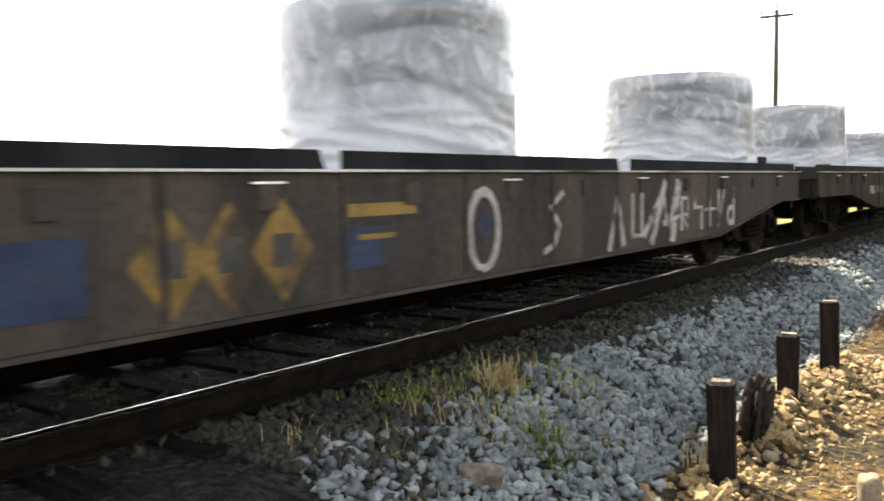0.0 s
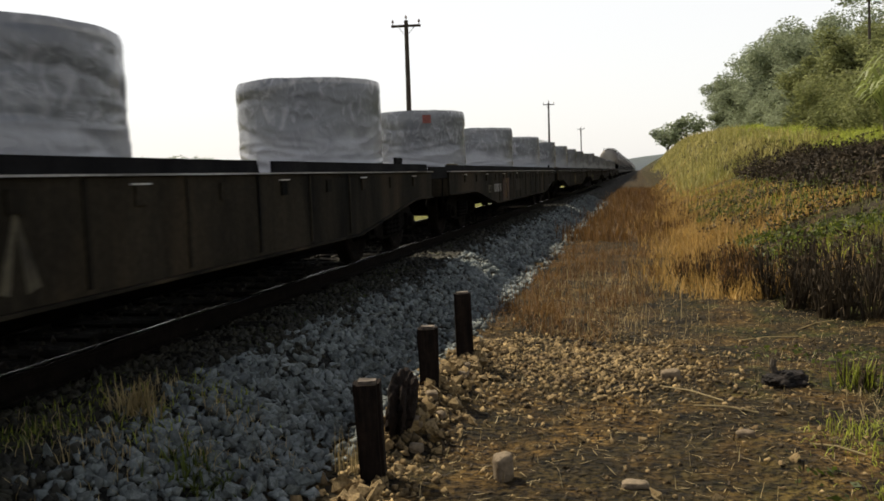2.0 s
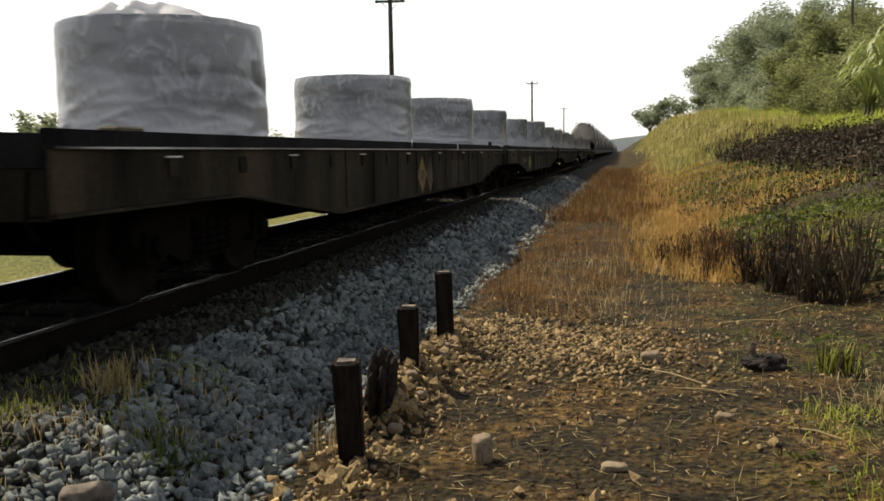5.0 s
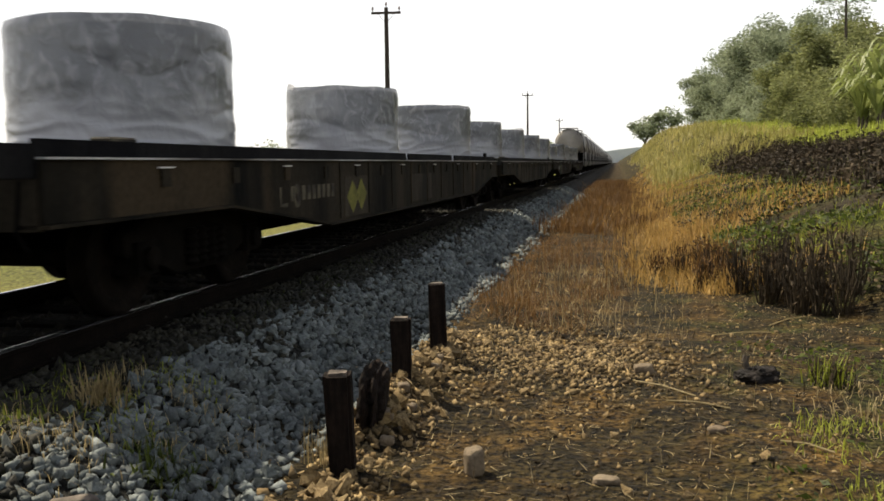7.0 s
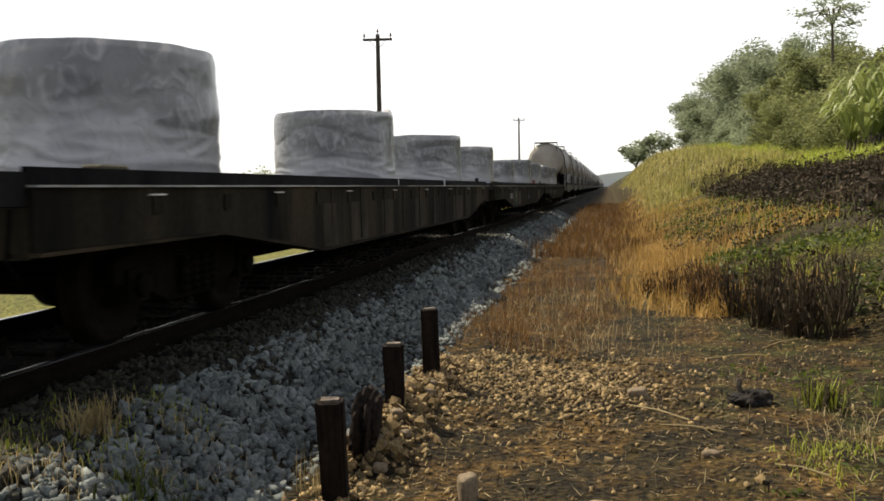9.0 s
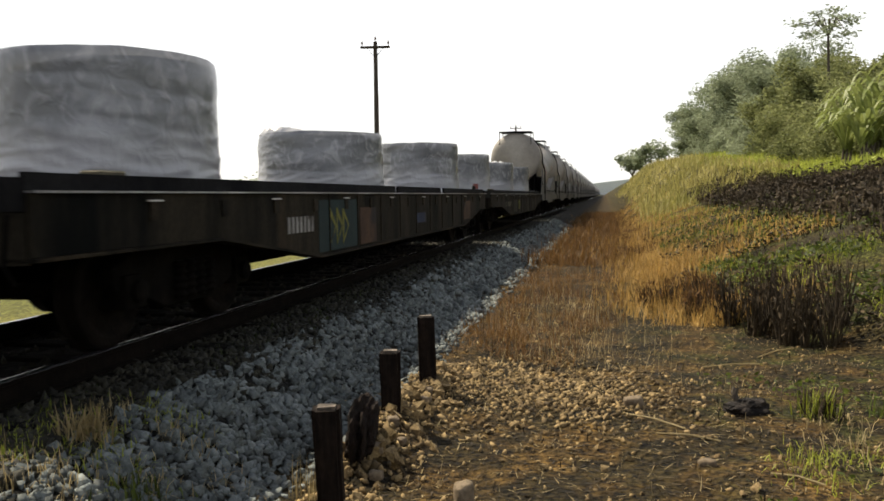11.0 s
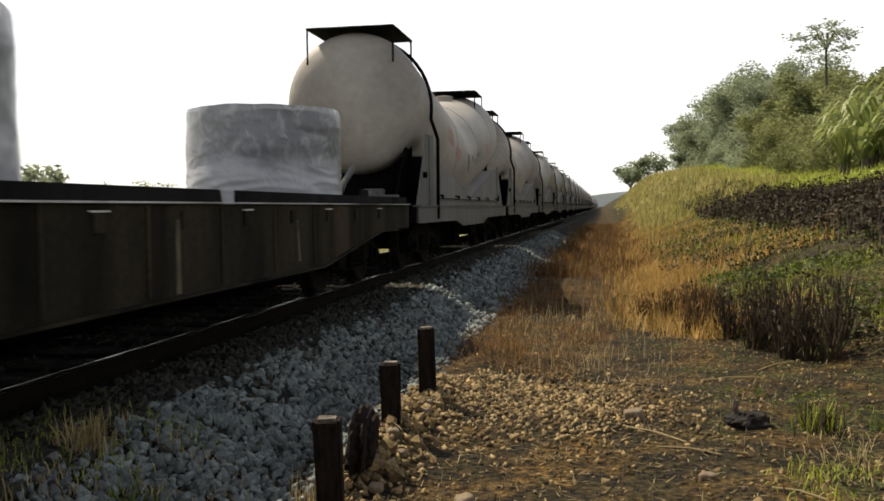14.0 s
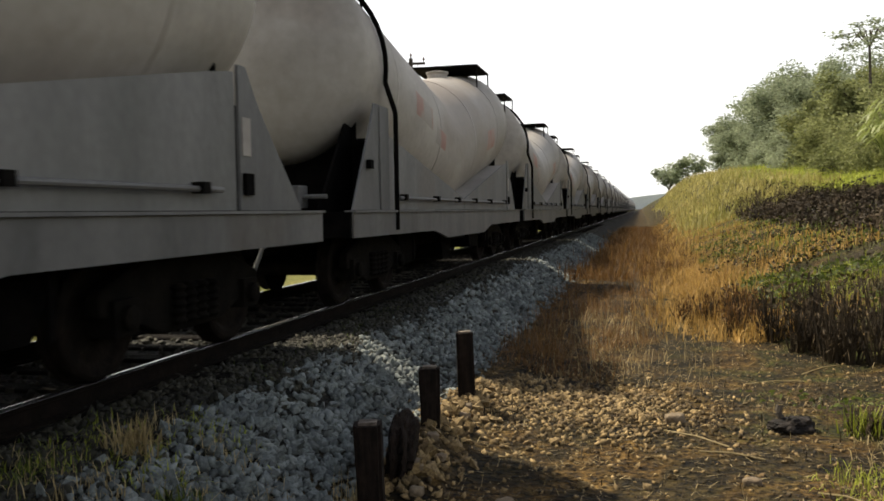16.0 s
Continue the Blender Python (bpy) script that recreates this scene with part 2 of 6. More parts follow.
def film_material():
    """Cloudy stretch film over dark steel: dull grey, milky where it is folded."""
    m = mat("stretch_film", (0.135, 0.143, 0.162), (0.25, 0.26, 0.285), 0.9, 0.18, 0, 0.06, (1.2, 1.2, 0.9), (0.36, 0.365, 0.385), 0.60, 10, grain=0.06, translucent=0.25, bump_scale=4, spec=0.6)
    nt = m.node_tree
    N, L = nt.nodes, nt.links
    bsdf = N["Principled BSDF"]
    col = bsdf.inputs["Base Color"].links[0].from_socket
    # the lower turns are slack and lie double: milkier, with an uneven upper edge
    tc, sep = N.new("ShaderNodeTexCoord"), N.new("ShaderNodeSeparateXYZ")
    L.new(tc.outputs["Object"], sep.inputs[0])
    nz = N.new("ShaderNodeTexNoise")
    nz.inputs["Scale"].default_value, nz.inputs["Detail"].default_value = 1.6, 4
    L.new(tc.outputs["Object"], nz.inputs["Vector"])
    ma = N.new("ShaderNodeMath")
    ma.operation = "MULTIPLY_ADD"
    ma.inputs[1].default_value = 0.9
    L.new(nz.outputs[0], ma.inputs[0])
    L.new(sep.outputs["Z"], ma.inputs[2])
    mr = N.new("ShaderNodeMapRange")
    mr.interpolation_type = "SMOOTHSTEP"
    for k, v in ((1, 1.20), (2, 0.82), (3, 0.0), (4, 0.75)):
        mr.inputs[k].default_value = v
    L.new(ma.outputs[0], mr.inputs[0])
    # thin bright lines, steep and slanting: stretch marks plus painted highlights of the folds
    mp, st = N.new("ShaderNodeMapping"), N.new("ShaderNodeTexNoise")
    mp.inputs["Scale"].default_value, mp.inputs["Rotation"].default_value = (2.6, 2.6, 1.9), (0.7, 0.5, 0)
    st.inputs["Scale"].default_value, st.inputs["Detail"].default_value, st.inputs["Distortion"].default_value = 2.4, 8, 1.2
    L.new(tc.outputs["Object"], mp.inputs["Vector"])
    L.new(mp.outputs[0], st.inputs["Vector"])
    rs = ramp_node(nt, [(0.50, (0, 0, 0)), (0.70, (0.50, 0.50, 0.50))])
    L.new(st.outputs[0], rs.inputs[0])
    mx = N.new("ShaderNodeMath")
    mx.operation = "MAXIMUM"
    L.new(mr.outputs[0], mx.inputs[0])
    L.new(rs.outputs[0], mx.inputs[1])
    mix = N.new("ShaderNodeMixRGB")
    L.new(mx.outputs[0], mix.inputs[0])
    L.new(col, mix.inputs[1])
    mix.inputs[2].default_value = (0.50, 0.505, 0.54, 1)
    L.new(mix.outputs[0], bsdf.inputs["Base Color"])
    fold = N.new("ShaderNodeBump")
    fold.inputs["Strength"].default_value, fold.inputs["Distance"].default_value = 0.55, 0.03
    L.new(st.outputs[0], fold.inputs["Height"])
    L.new(bsdf.inputs["Normal"].links[0].from_socket, fold.inputs["Normal"])
    L.new(fold.outputs[0], bsdf.inputs["Normal"])
    tr = [n for n in N if n.bl_idname == "ShaderNodeBsdfTranslucent"][0]
    L.new(mix.outputs[0], tr.inputs["Color"])
    return m


M["film"] = film_material()
M["tag"] = mat("red_paper_tag", (0.20, 0.06, 0.05), (0.28, 0.10, 0.085), 6, 0.6, 0, 0.1)
M["flap"] = mat("milky_loose_film", (0.62, 0.62, 0.64), (0.75, 0.75, 0.77), 4, 0.25, 0, 0.1, translucent=0.6, grain=0.05)


def ground_material():
    """Soil, trodden path, ballast bed and field on one sheet, told apart by where they lie."""
    m = bpy.data.materials.new("ground")
    m.use_nodes = True
    nt = m.node_tree
    N, L = nt.nodes, nt.links
    bsdf = N["Principled BSDF"]
    bsdf.inputs["Roughness"].default_value = 0.95
    bsdf.inputs["Specular IOR Level"].default_value = 0.15
    tc, sep = N.new("ShaderNodeTexCoord"), N.new("ShaderNodeSeparateXYZ")
    wob = N.new("ShaderNodeTexNoise")
    wob.inputs["Scale"].default_value, wob.inputs["Detail"].default_value = 0.8, 5
    L.new(tc.outputs["Object"], wob.inputs["Vector"])
    add = N.new("ShaderNodeVectorMath")
    add.operation = "MULTIPLY_ADD"
    add.inputs[1].default_value = (1.6, 1.6, 0)
    L.new(wob.outputs["Color"], add.inputs[0])
    L.new(tc.outputs["Object"], add.inputs[2])
    L.new(add.outputs[0], sep.inputs[0])

    def noise_ramp(scale, a, b, detail=6, lo=0.35, hi=0.65):
        n = N.new("ShaderNodeTexNoise")
        n.inputs["Scale"].default_value, n.inputs["Detail"].default_value, n.inputs["Roughness"].default_value = scale, detail, 0.65
        L.new(tc.outputs["Object"], n.inputs["Vector"])
        r = ramp_node(nt, [(lo, a), (hi, b)])
        L.new(n.outputs[0], r.inputs[0])
        return r.outputs[0]

    def band(axis, a, b):
        r = N.new("ShaderNodeMapRange")
        r.interpolation_type = "SMOOTHSTEP"
        r.inputs[1].default_value, r.inputs[2].default_value = a, b
        L.new(sep.outputs[axis], r.inputs[0])
        return r.outputs[0]

    def times(a, b):
        k = N.new("ShaderNodeMath")
        k.operation = "MULTIPLY"
        L.new(a, k.inputs[0])
        L.new(b, k.inputs[1])
        return k.outputs[0]

    def mix(f, a, b):
        k = N.new("ShaderNodeMixRGB")
        L.new(f, k.inputs[0])
        L.new(a, k.inputs[1])
        L.new(b, k.inputs[2])
        return k.outputs[0]

    dirt = noise_ramp(2.6, (0.040, 0.024, 0.008), (0.200, 0.124, 0.040), 8)
    ash = noise_ramp(3.1, (0.009, 0.0075, 0.004), (0.062, 0.046, 0.018), 8)
    soil = mix(noise_ramp(1.5, (0, 0, 0), (1, 1, 1), 6, 0.40, 0.54), dirt, ash)
    moss = noise_ramp(3.1, (0.026, 0.030, 0.009), (0.075, 0.080, 0.020))
    soil = mix(times(noise_ramp(1.3, (0, 0, 0), (1, 1, 1), 5, 0.48, 0.60), band(0, 0.9, 2.2)), soil, moss)
    # shade beside the rail and between stones put into the bed colour
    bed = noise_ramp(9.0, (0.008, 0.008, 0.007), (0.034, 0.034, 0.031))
    bank = mix(noise_ramp(0.5, (0, 0, 0), (1, 1, 1), 5, 0.42, 0.56), noise_ramp(2.0, (0.035, 0.042, 0.010), (0.11, 0.115, 0.026)), noise_ramp(3.0, (0.022, 0.019, 0.012), (0.075, 0.060, 0.032)))
    verdure = noise_ramp(0.6, (0.12, 0.145, 0.028), (0.22, 0.225, 0.05))
    field = noise_ramp(0.09, (0.15, 0.17, 0.035), (0.27, 0.25, 0.07))
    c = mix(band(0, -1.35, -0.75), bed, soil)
    c = mix(band(0, 3.0, 4.6), c, bank)
    c = mix(band(0, 8.2, 9.4), c, verdure)
    left = band(0, -6.4, -5.4)
    c = mix(left, field, c)
    # soil grain, with small shadows of stones and clods deepened into its colour
    speck = noise_ramp(24.0, (0.06, 0.06, 0.05), (1.12, 1.08, 0.94), 6, 0.40, 0.63)
    fine = N.new("ShaderNodeMixRGB")
    fine.blend_type = "MULTIPLY"
    fine.inputs[0].default_value = 1.0
    L.new(c, fine.inputs[1])
    L.new(speck, fine.inputs[2])
    c = fine.outputs[0]
    L.new(c, bsdf.inputs["Base Color"])
    nb = N.new("ShaderNodeTexNoise")
    nb.inputs["Scale"].default_value, nb.inputs["Detail"].default_value = 16, 9
    L.new(tc.outputs["Object"], nb.inputs["Vector"])
    b = N.new("ShaderNodeBump")
    b.inputs["Strength"].default_value, b.inputs["Distance"].default_value = 1.0, 0.09
    L.new(nb.outputs[0], b.inputs["Height"])
    L.new(b.outputs[0], bsdf.inputs["Normal"])
    return m


M["ground"] = ground_material()


# ---- mesh helpers ----
def part(name, bm, material, parent, label="", smooth=False):
    me = bpy.data.meshes.new(name)
    bmesh.ops.recalc_face_normals(bm, faces=bm.faces)
    bm.to_mesh(me)
    bm.free()
    me.materials.append(material)
    if smooth:
        me.shade_smooth()
    ob = new(name, me)
    ob.parent = parent
    if label:
        tagged(ob, label)
    return ob


def again(ob, name, parent, m=None):
    """The same mesh once more, as a part of its own."""
    o = new(name, ob.data)
    o.parent = parent
    if m is not None:
        o.matrix_basis = m
    return o


def box(bm, x0, x1, y0, y1, z0, z1):
    v = [bm.verts.new((x, y, z)) for x in (x0, x1) for y in (y0, y1) for z in (z0, z1)]
    for f in ((0, 1, 3, 2), (4, 6, 7, 5), (0, 4, 5, 1), (2, 3, 7, 6), (0, 2, 6, 4), (1, 5, 7, 3)):
        bm.faces.new([v[i] for i in f])
    return v


def boxes(*dims):
    bm = bmesh.new()
    for d in dims:
        box(bm, *d)
    return bm


def prism(bm, outline, x0, x1):
    """An outline in (y, z) given thickness along x."""
    a = [bm.verts.new((x0, y, z)) for y, z in outline]
    b = [bm.verts.new((x1, y, z)) for y, z in outline]
    bm.faces.new(a)
    bm.faces.new(b[::-1])
    for i in range(len(a)):
        j = (i + 1) % len(a)
        bm.faces.new((a[i], b[i], b[j], a[j]))


def rod(bm, p, q, r, n=10, r2=None):
    """A round bar from p to q."""
    p, q = Vector(p), Vector(q)
    rot = (q - p).to_track_quat("Z", "Y").to_matrix()
    rings = []
    for c, rr in ((p, r), (q, r if r2 is None else r2)):
        rings.append([bm.verts.new(c + rot @ Vector((rr * math.cos(k * math.tau / n), rr * math.sin(k * math.tau / n), 0))) for k in range(n)])
    bm.faces.new(rings[0][::-1])
    bm.faces.new(rings[1])
    for k in range(n):
        bm.faces.new((rings[0][k], rings[0][(k + 1) % n], rings[1][(k + 1) % n], rings[1][k]))


def tube(bm, pts, r, n=8):
    for p, q in zip(pts, pts[1:]):
        rod(bm, p, q, r, n)


def lathe(bm, outline, axis="x", n=28, c=(0, 0, 0)):
    """Turn an outline of (along, radius) round an axis."""
    rings = []
    for a, r in outline:
        ring = []
        for k in range(n):
            s, u = r * math.cos(k * math.tau / n), r * math.sin(k * math.tau / n)
            p = {"x": (a, s, u), "y": (s, a, u), "z": (s, u, a)}[axis]
            ring.append(bm.verts.new(Vector(p) + Vector(c)))
        rings.append(ring)
    for p, q in zip(rings, rings[1:]):
        for k in range(n):
            bm.faces.new((p[k], p[(k + 1) % n], q[(k + 1) % n], q[k]))
    bm.faces.new(rings[0][::-1])
    bm.faces.new(rings[-1])


def sheet(name, verts, faces, material, smooth=False):
    """A mesh object from arrays that the code has worked out."""
    me = bpy.data.meshes.new(name)
    verts, faces = np.asarray(verts, np.float32), np.asarray(faces, np.int32)
    me.vertices.add(len(verts))
    me.vertices.foreach_set("co", verts.ravel())
    k = faces.shape[1]
    me.loops.add(faces.size)
    me.loops.foreach_set("vertex_index", faces.ravel())
    me.polygons.add(len(faces))
    me.polygons.foreach_set("loop_start", np.arange(0, faces.size, k, dtype=np.int32))
    me.update(calc_edges=True)
    me.validate()
    me.materials.append(material)
    if smooth:
        me.shade_smooth()
    return new(name, me)


rng = np.random.default_rng(7)


def smooth(a, b, v):
    t = np.clip((np.asarray(v, float) - a) / (b - a), 0, 1)
    return t * t * (3 - 2 * t)


def wave(x, y, s, seed=0.0):
    """Cheap rolling unevenness."""
    x, y = np.asarray(x, float) / s, np.asarray(y, float) / s
    return (np.sin(x * 1.7 + y * 0.9 + seed) + np.sin(x * 0.8 - y * 1.9 + 2.1 + seed * 1.7) + np.sin(x * 2.9 + y * 2.3 + 4.0 + seed)) / 3


# ---- ground ----
TX = -4.40          # middle of the track
RAIL = 0.585        # top of the rails
BED = 0.40          # top of the ballast


def toe(y):
    """Where the bank begins beside the path."""
    return 0.55 + 2.7 * (1 - smooth(5.5, 13.0, y)) + 0.25 * wave(y, y * 0.3, 2.3)


def height(x, y):
    x, y = np.asarray(x, float), np.asarray(y, float)
    bed = BED * smooth(-1.72, -2.72, x) * smooth(-7.1, -6.1, x)
    berm = 0.16 * np.exp(-((x + 1.45) / 0.22) ** 2) * smooth(4.3, 5.0, y) * (1 - smooth(7.0, 8.2, y))
    d = np.maximum(x - toe(y), 0)
    far = smooth(32, 95, y)
    slope, crest = 0.325 + 0.75 * far, 2.4 + 2.0 * far
    edge = crest / slope
    bank = slope * np.minimum(d, edge) + 0.19 * np.clip(d - edge, 0, 5) + 0.05 * np.clip(d - edge - 5, 0, 60)
    bank = np.where(d < 1.0, bank * d * 0.9 + bank * 0.1, bank)
    rough = 0.018 * wave(x, y, 0.28) + 0.03 * wave(x, y, 0.9, 1.0) + np.minimum(d, 4) * 0.035 * wave(x, y, 1.6, 2.0)
    flat = smooth(-8.5, -7.0, x)
    off = smooth(-2.9, -2.2, x) * smooth(60, 20, np.abs(y))
    return bed + berm + bank + rough * off - 0.10 * (1 - flat)


xs = np.concatenate([[-1500, -700, -300, -120, -60, -30, -18, -12], np.arange(-8.6, -2.9, 0.25), np.arange(-2.9, 6.0, 0.09), np.arange(6.0, 16, 0.3), [18, 22, 30, 45, 80, 160, 400, 1500]])
ys = np.concatenate([[-400, -100, -30, -12, -6], np.arange(-3, 2.4, 0.4), np.arange(2.4, 16, 0.09), np.arange(16, 40, 0.3), np.arange(40, 120, 2.0), [140, 180, 250, 400, 800, 2500]])
gx, gy = np.meshgrid(xs, ys)
gz = height(gx, gy)
ni, nj = len(ys), len(xs)
idx = np.arange(ni * nj).reshape(ni, nj)
quads = np.stack([idx[:-1, :-1], idx[:-1, 1:], idx[1:, 1:], idx[1:, :-1]], -1).reshape(-1, 4)
ground = sheet("ground", np.stack([gx, gy, gz], -1).reshape(-1, 3), quads, M["ground"], True)
tagged(ground, "bare brown earth path below a railway bank, green field beyond", "ground", kind="structure")

# ---- track ----
track = tagged(new("railway_track"), "broad-gauge track of polished rails on old timber sleepers", "railway track", kind="structure")
track.location = (TX, 0, 0)


def rail_mesh(x):
    bm = bmesh.new()
    for y0, y1 in ((-40, 700),):
        half = [(0.068, -0.158), (0.068, -0.146), (0.011, -0.134), (0.009, -0.044), (0.034, -0.034), (0.034, -0.0125)]
        outline = [(x + a, RAIL + b) for a, b in half] + [(x - a, RAIL + b) for a, b in half[::-1]]
        rows = [[bm.verts.new((a, yy, b)) for a, b in outline] for yy in (y0, y1)]
        bm.faces.new(rows[0])
        bm.faces.new(rows[1][::-1])
        for k in range(12):
            bm.faces.new((rows[0][k], rows[1][k], rows[1][(k + 1) % 12], rows[0][(k + 1) % 12]))
    r = part("rail", bm, M["rail"], track, "rusty rail with a polished head")
    bm = bmesh.new()
    crown = [(-0.034, -0.010), (-0.026, -0.0042), (-0.016, -0.0016), (-0.004, -0.0003), (0.004, 0.0), (0.016, -0.001), (0.027, -0.005), (0.034, -0.012)]
    ends = [[bm.verts.new((x + a, y, RAIL + b)) for a, b in crown] for y in (-40, 700)]
    for k in range(len(crown) - 1):
        bm.faces.new((ends[0][k], ends[0][k + 1], ends[1][k + 1], ends[1][k]))
    part("rail_head", bm, M["rail_top"], r, "polished running surface")


rail_mesh(0.835)
rail_mesh(-0.835)
bm = bmesh.new()
box(bm, -1.35, 1.35, -0.11, 0.11, RAIL - 0.30, RAIL - 0.16)
bmesh.ops.bevel(bm, geom=bm.edges[:], offset=0.012, segments=1, affect="EDGES")
first = part("sleeper", bm, M["sleeper"], track)
first.location = (0, -4.0, 0)
for k in range(1, 120):
    o = again(first, "sleeper", track, pose(rng.normal(0, 0.02), -4.0 + 0.62 * k, rng.normal(0, 0.004), 0, 0, rng.normal(0, 0.8)))

# ---- the train ----
SPEED, PITCH, TANK_PITCH = 9.3, 18.6, 13.5
FIRST = 8.7 + 0.5 * SPEED          # the joint behind the first car, at the start
moving = []                        # things that run with the train, with their place at the start
wheels = []                        # wheelsets, with their place in the bogie
WHEEL_R = 0.42


def wheelset_mesh():
    bm = bmesh.new()
    for s in (-1, 1):
        a = 0.835 * s
        lathe(bm, [(a - 0.065, 0.10), (a - 0.065, 0.34), (a - 0.065 * s * s, WHEEL_R), (a + 0.05, WHEEL_R - 0.006), (a + 0.065, WHEEL_R - 0.03), (a + 0.062, 0.34), (a + 0.03, 0.30), (a + 0.03, 0.16), (a + 0.09, 0.12)], "x", 32)
        lathe(bm, [(a - 0.095 * s, WHEEL_R - 0.05), (a - 0.085 * s, WHEEL_R + 0.028), (a - 0.062 * s, WHEEL_R + 0.02), (a - 0.06 * s, WHEEL_R - 0.05)], "x", 32)
    rod(bm, (-1.12, 0, 0), (1.12, 0, 0), 0.075, 12)
    return bm


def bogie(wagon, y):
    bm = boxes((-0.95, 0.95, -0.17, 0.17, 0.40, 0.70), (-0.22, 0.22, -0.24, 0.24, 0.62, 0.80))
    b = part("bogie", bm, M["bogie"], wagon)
    b.location = (0, y, 0)
    for s in (-1, 1):
        bm = bmesh.new()
        prism(bm, [(-1.12, 0.44), (-1.12, 0.60), (-0.55, 0.80), (0.55, 0.80), (1.12, 0.60), (1.12, 0.44), (0.78, 0.40), (0.42, 0.24), (-0.42, 0.24), (-0.78, 0.40)], s * 1.0 - 0.055, s * 1.0 + 0.055)
        bmesh.ops.bevel(bm, geom=bm.edges[:], offset=0.015, segments=1, affect="EDGES")
        part("side_frame", bm, M["bogie"], b)
        for yy in (-0.24, -0.08, 0.08, 0.24):
            bm = bmesh.new()
            lathe(bm, [(0.29 + 0.03 * zz, 0.066 if zz % 2 else 0.042) for zz in range(11)], "z", 10, (s * 1.08, yy, 0))
            part("spring", bm, M["bogie"], b)
        for yy in (-0.9, 0.9):
            bm = bmesh.new()
            box(bm, s * 1.0 - 0.10, s * 1.0 + 0.10, yy - 0.13, yy + 0.13, 0.30, 0.54)
            lathe(bm, [(s * 1.10, 0.085), (s * 1.15, 0.085), (s * 1.165, 0.05)], "x", 14, (0, yy, WHEEL_R))
            part("axle_box", bm, M["bogie"], b, smooth=False)
    return b


def flat_wagon():
    w = tagged(new("flat_wagon"), "long dark fishbelly flat wagon with rust-stained graffitied sides", "flat wagon", "flat wagons of the train")
    y0, y1, d = -0.05, 17.34, 1.065
    bm = bmesh.new()
    box(bm, -1.36, 1.36, y0, y1, d - 0.05, d - 0.012)
    part("deck", bm, M["deck"], w)
    belly = [(y0, d + 0.05), (y0, d - 0.30), (2.2, d - 0.30), (4.6, d - 0.61), (PITCH - 4.6, d - 0.61), (16.4, d - 0.30), (y1, d - 0.30), (y1, d + 0.05)]
    sills = []
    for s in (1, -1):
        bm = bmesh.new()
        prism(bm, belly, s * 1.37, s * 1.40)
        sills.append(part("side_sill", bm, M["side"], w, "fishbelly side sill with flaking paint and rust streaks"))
        # flanges along the lower and the upper edge
        bm = bmesh.new()
        low = belly[1:7]
        prism(bm, [(ya, za - 0.003) for ya, za in low] + [(ya, za - 0.025) for ya, za in low[::-1]], s * 1.22, s * 1.425)
        part("lower_flange", bm, M["side"], sills[-1])
        bm = boxes(tuple(sorted((s * 1.36, s * 1.432))) + (y0, y1, d + 0.052, d + 0.064))
        part("deck_edge", bm, M["edge"], sills[-1], "steel deck edge with a sun glint painted on")
        # ribs on the side
        for k, yy in enumerate(np.arange(4.9, PITCH - 4.6, 1.1)):
            bm = boxes(tuple(sorted((s * 1.402, s * 1.412))) + (yy - 0.018, yy + 0.018, d - 0.58, d + 0.045))
            part("side_rib", bm, M["side"], sills[-1])
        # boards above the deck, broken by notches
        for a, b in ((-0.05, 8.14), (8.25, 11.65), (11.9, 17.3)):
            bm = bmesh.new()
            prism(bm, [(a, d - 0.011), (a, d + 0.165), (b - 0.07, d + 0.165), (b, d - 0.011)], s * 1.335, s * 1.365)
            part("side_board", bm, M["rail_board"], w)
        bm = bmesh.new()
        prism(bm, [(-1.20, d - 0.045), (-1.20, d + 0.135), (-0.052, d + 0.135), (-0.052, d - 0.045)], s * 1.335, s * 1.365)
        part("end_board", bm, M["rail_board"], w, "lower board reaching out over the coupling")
        for k, yy in enumerate(np.arange(1.2, 17.2, 1.08)):
            bm = boxes(tuple(sorted((s * 1.403, s * 1.416))) + (yy - 0.06, yy + 0.06, d - 0.13, d - 0.006))
            p = part("stake_pocket", bm, M["side"], w)
            bm = boxes(tuple(sorted((s * 1.405, s * 1.422))) + (yy - 0.10, yy + 0.10, d - 0.005, d + 0.006))
            if k % 2 == 0:
                part("pocket_lip", bm, M["lip"], p, "pocket lip coloured nearly white for a gleam")
            else:
                bm.free()
    for e, sg in ((y0, 1), (y1, -1)):
        bm = boxes((-1.36, 1.36, min(e, e + 0.04 * sg), max(e, e + 0.04 * sg), d - 0.34, d - 0.055))
        part("end_sill", bm, M["side"], w)
        bm = boxes((-0.10, 0.10, min(e, e - 0.20 * sg), max(e, e - 0.20 * sg), 0.62, 0.84), (-0.15, 0.15, min(e - 0.20 * sg, e - 0.33 * sg), max(e - 0.20 * sg, e - 0.33 * sg), 0.58, 0.88))
        bmesh.ops.bevel(bm, geom=bm.edges[:], offset=0.02, segments=1, affect="EDGES")
        part("coupler", bm, M["bogie"], w)
        for s in (-1, 1):
            bm = bmesh.new()
            tube(bm, [(s * 0.42, e, 0.78), (s * 0.42, e - 0.05 * sg, 0.72), (s * 0.38, e - 0.10 * sg, 0.50), (s * 0.30, e - 0.13 * sg, 0.36)], 0.022, 8)
            part("brake_hose", bm, M["bogie"], w, "black rubber brake hose")
            bm = bmesh.new()
            tube(bm, [(s * 1.30, e - 0.06 * sg, 1.0), (s * 1.30, e - 0.10 * sg, 0.72), (s * 1.30, e - 0.02 * sg, 0.62)], 0.012, 6)
            part("grab_iron", bm, M["under"], w)
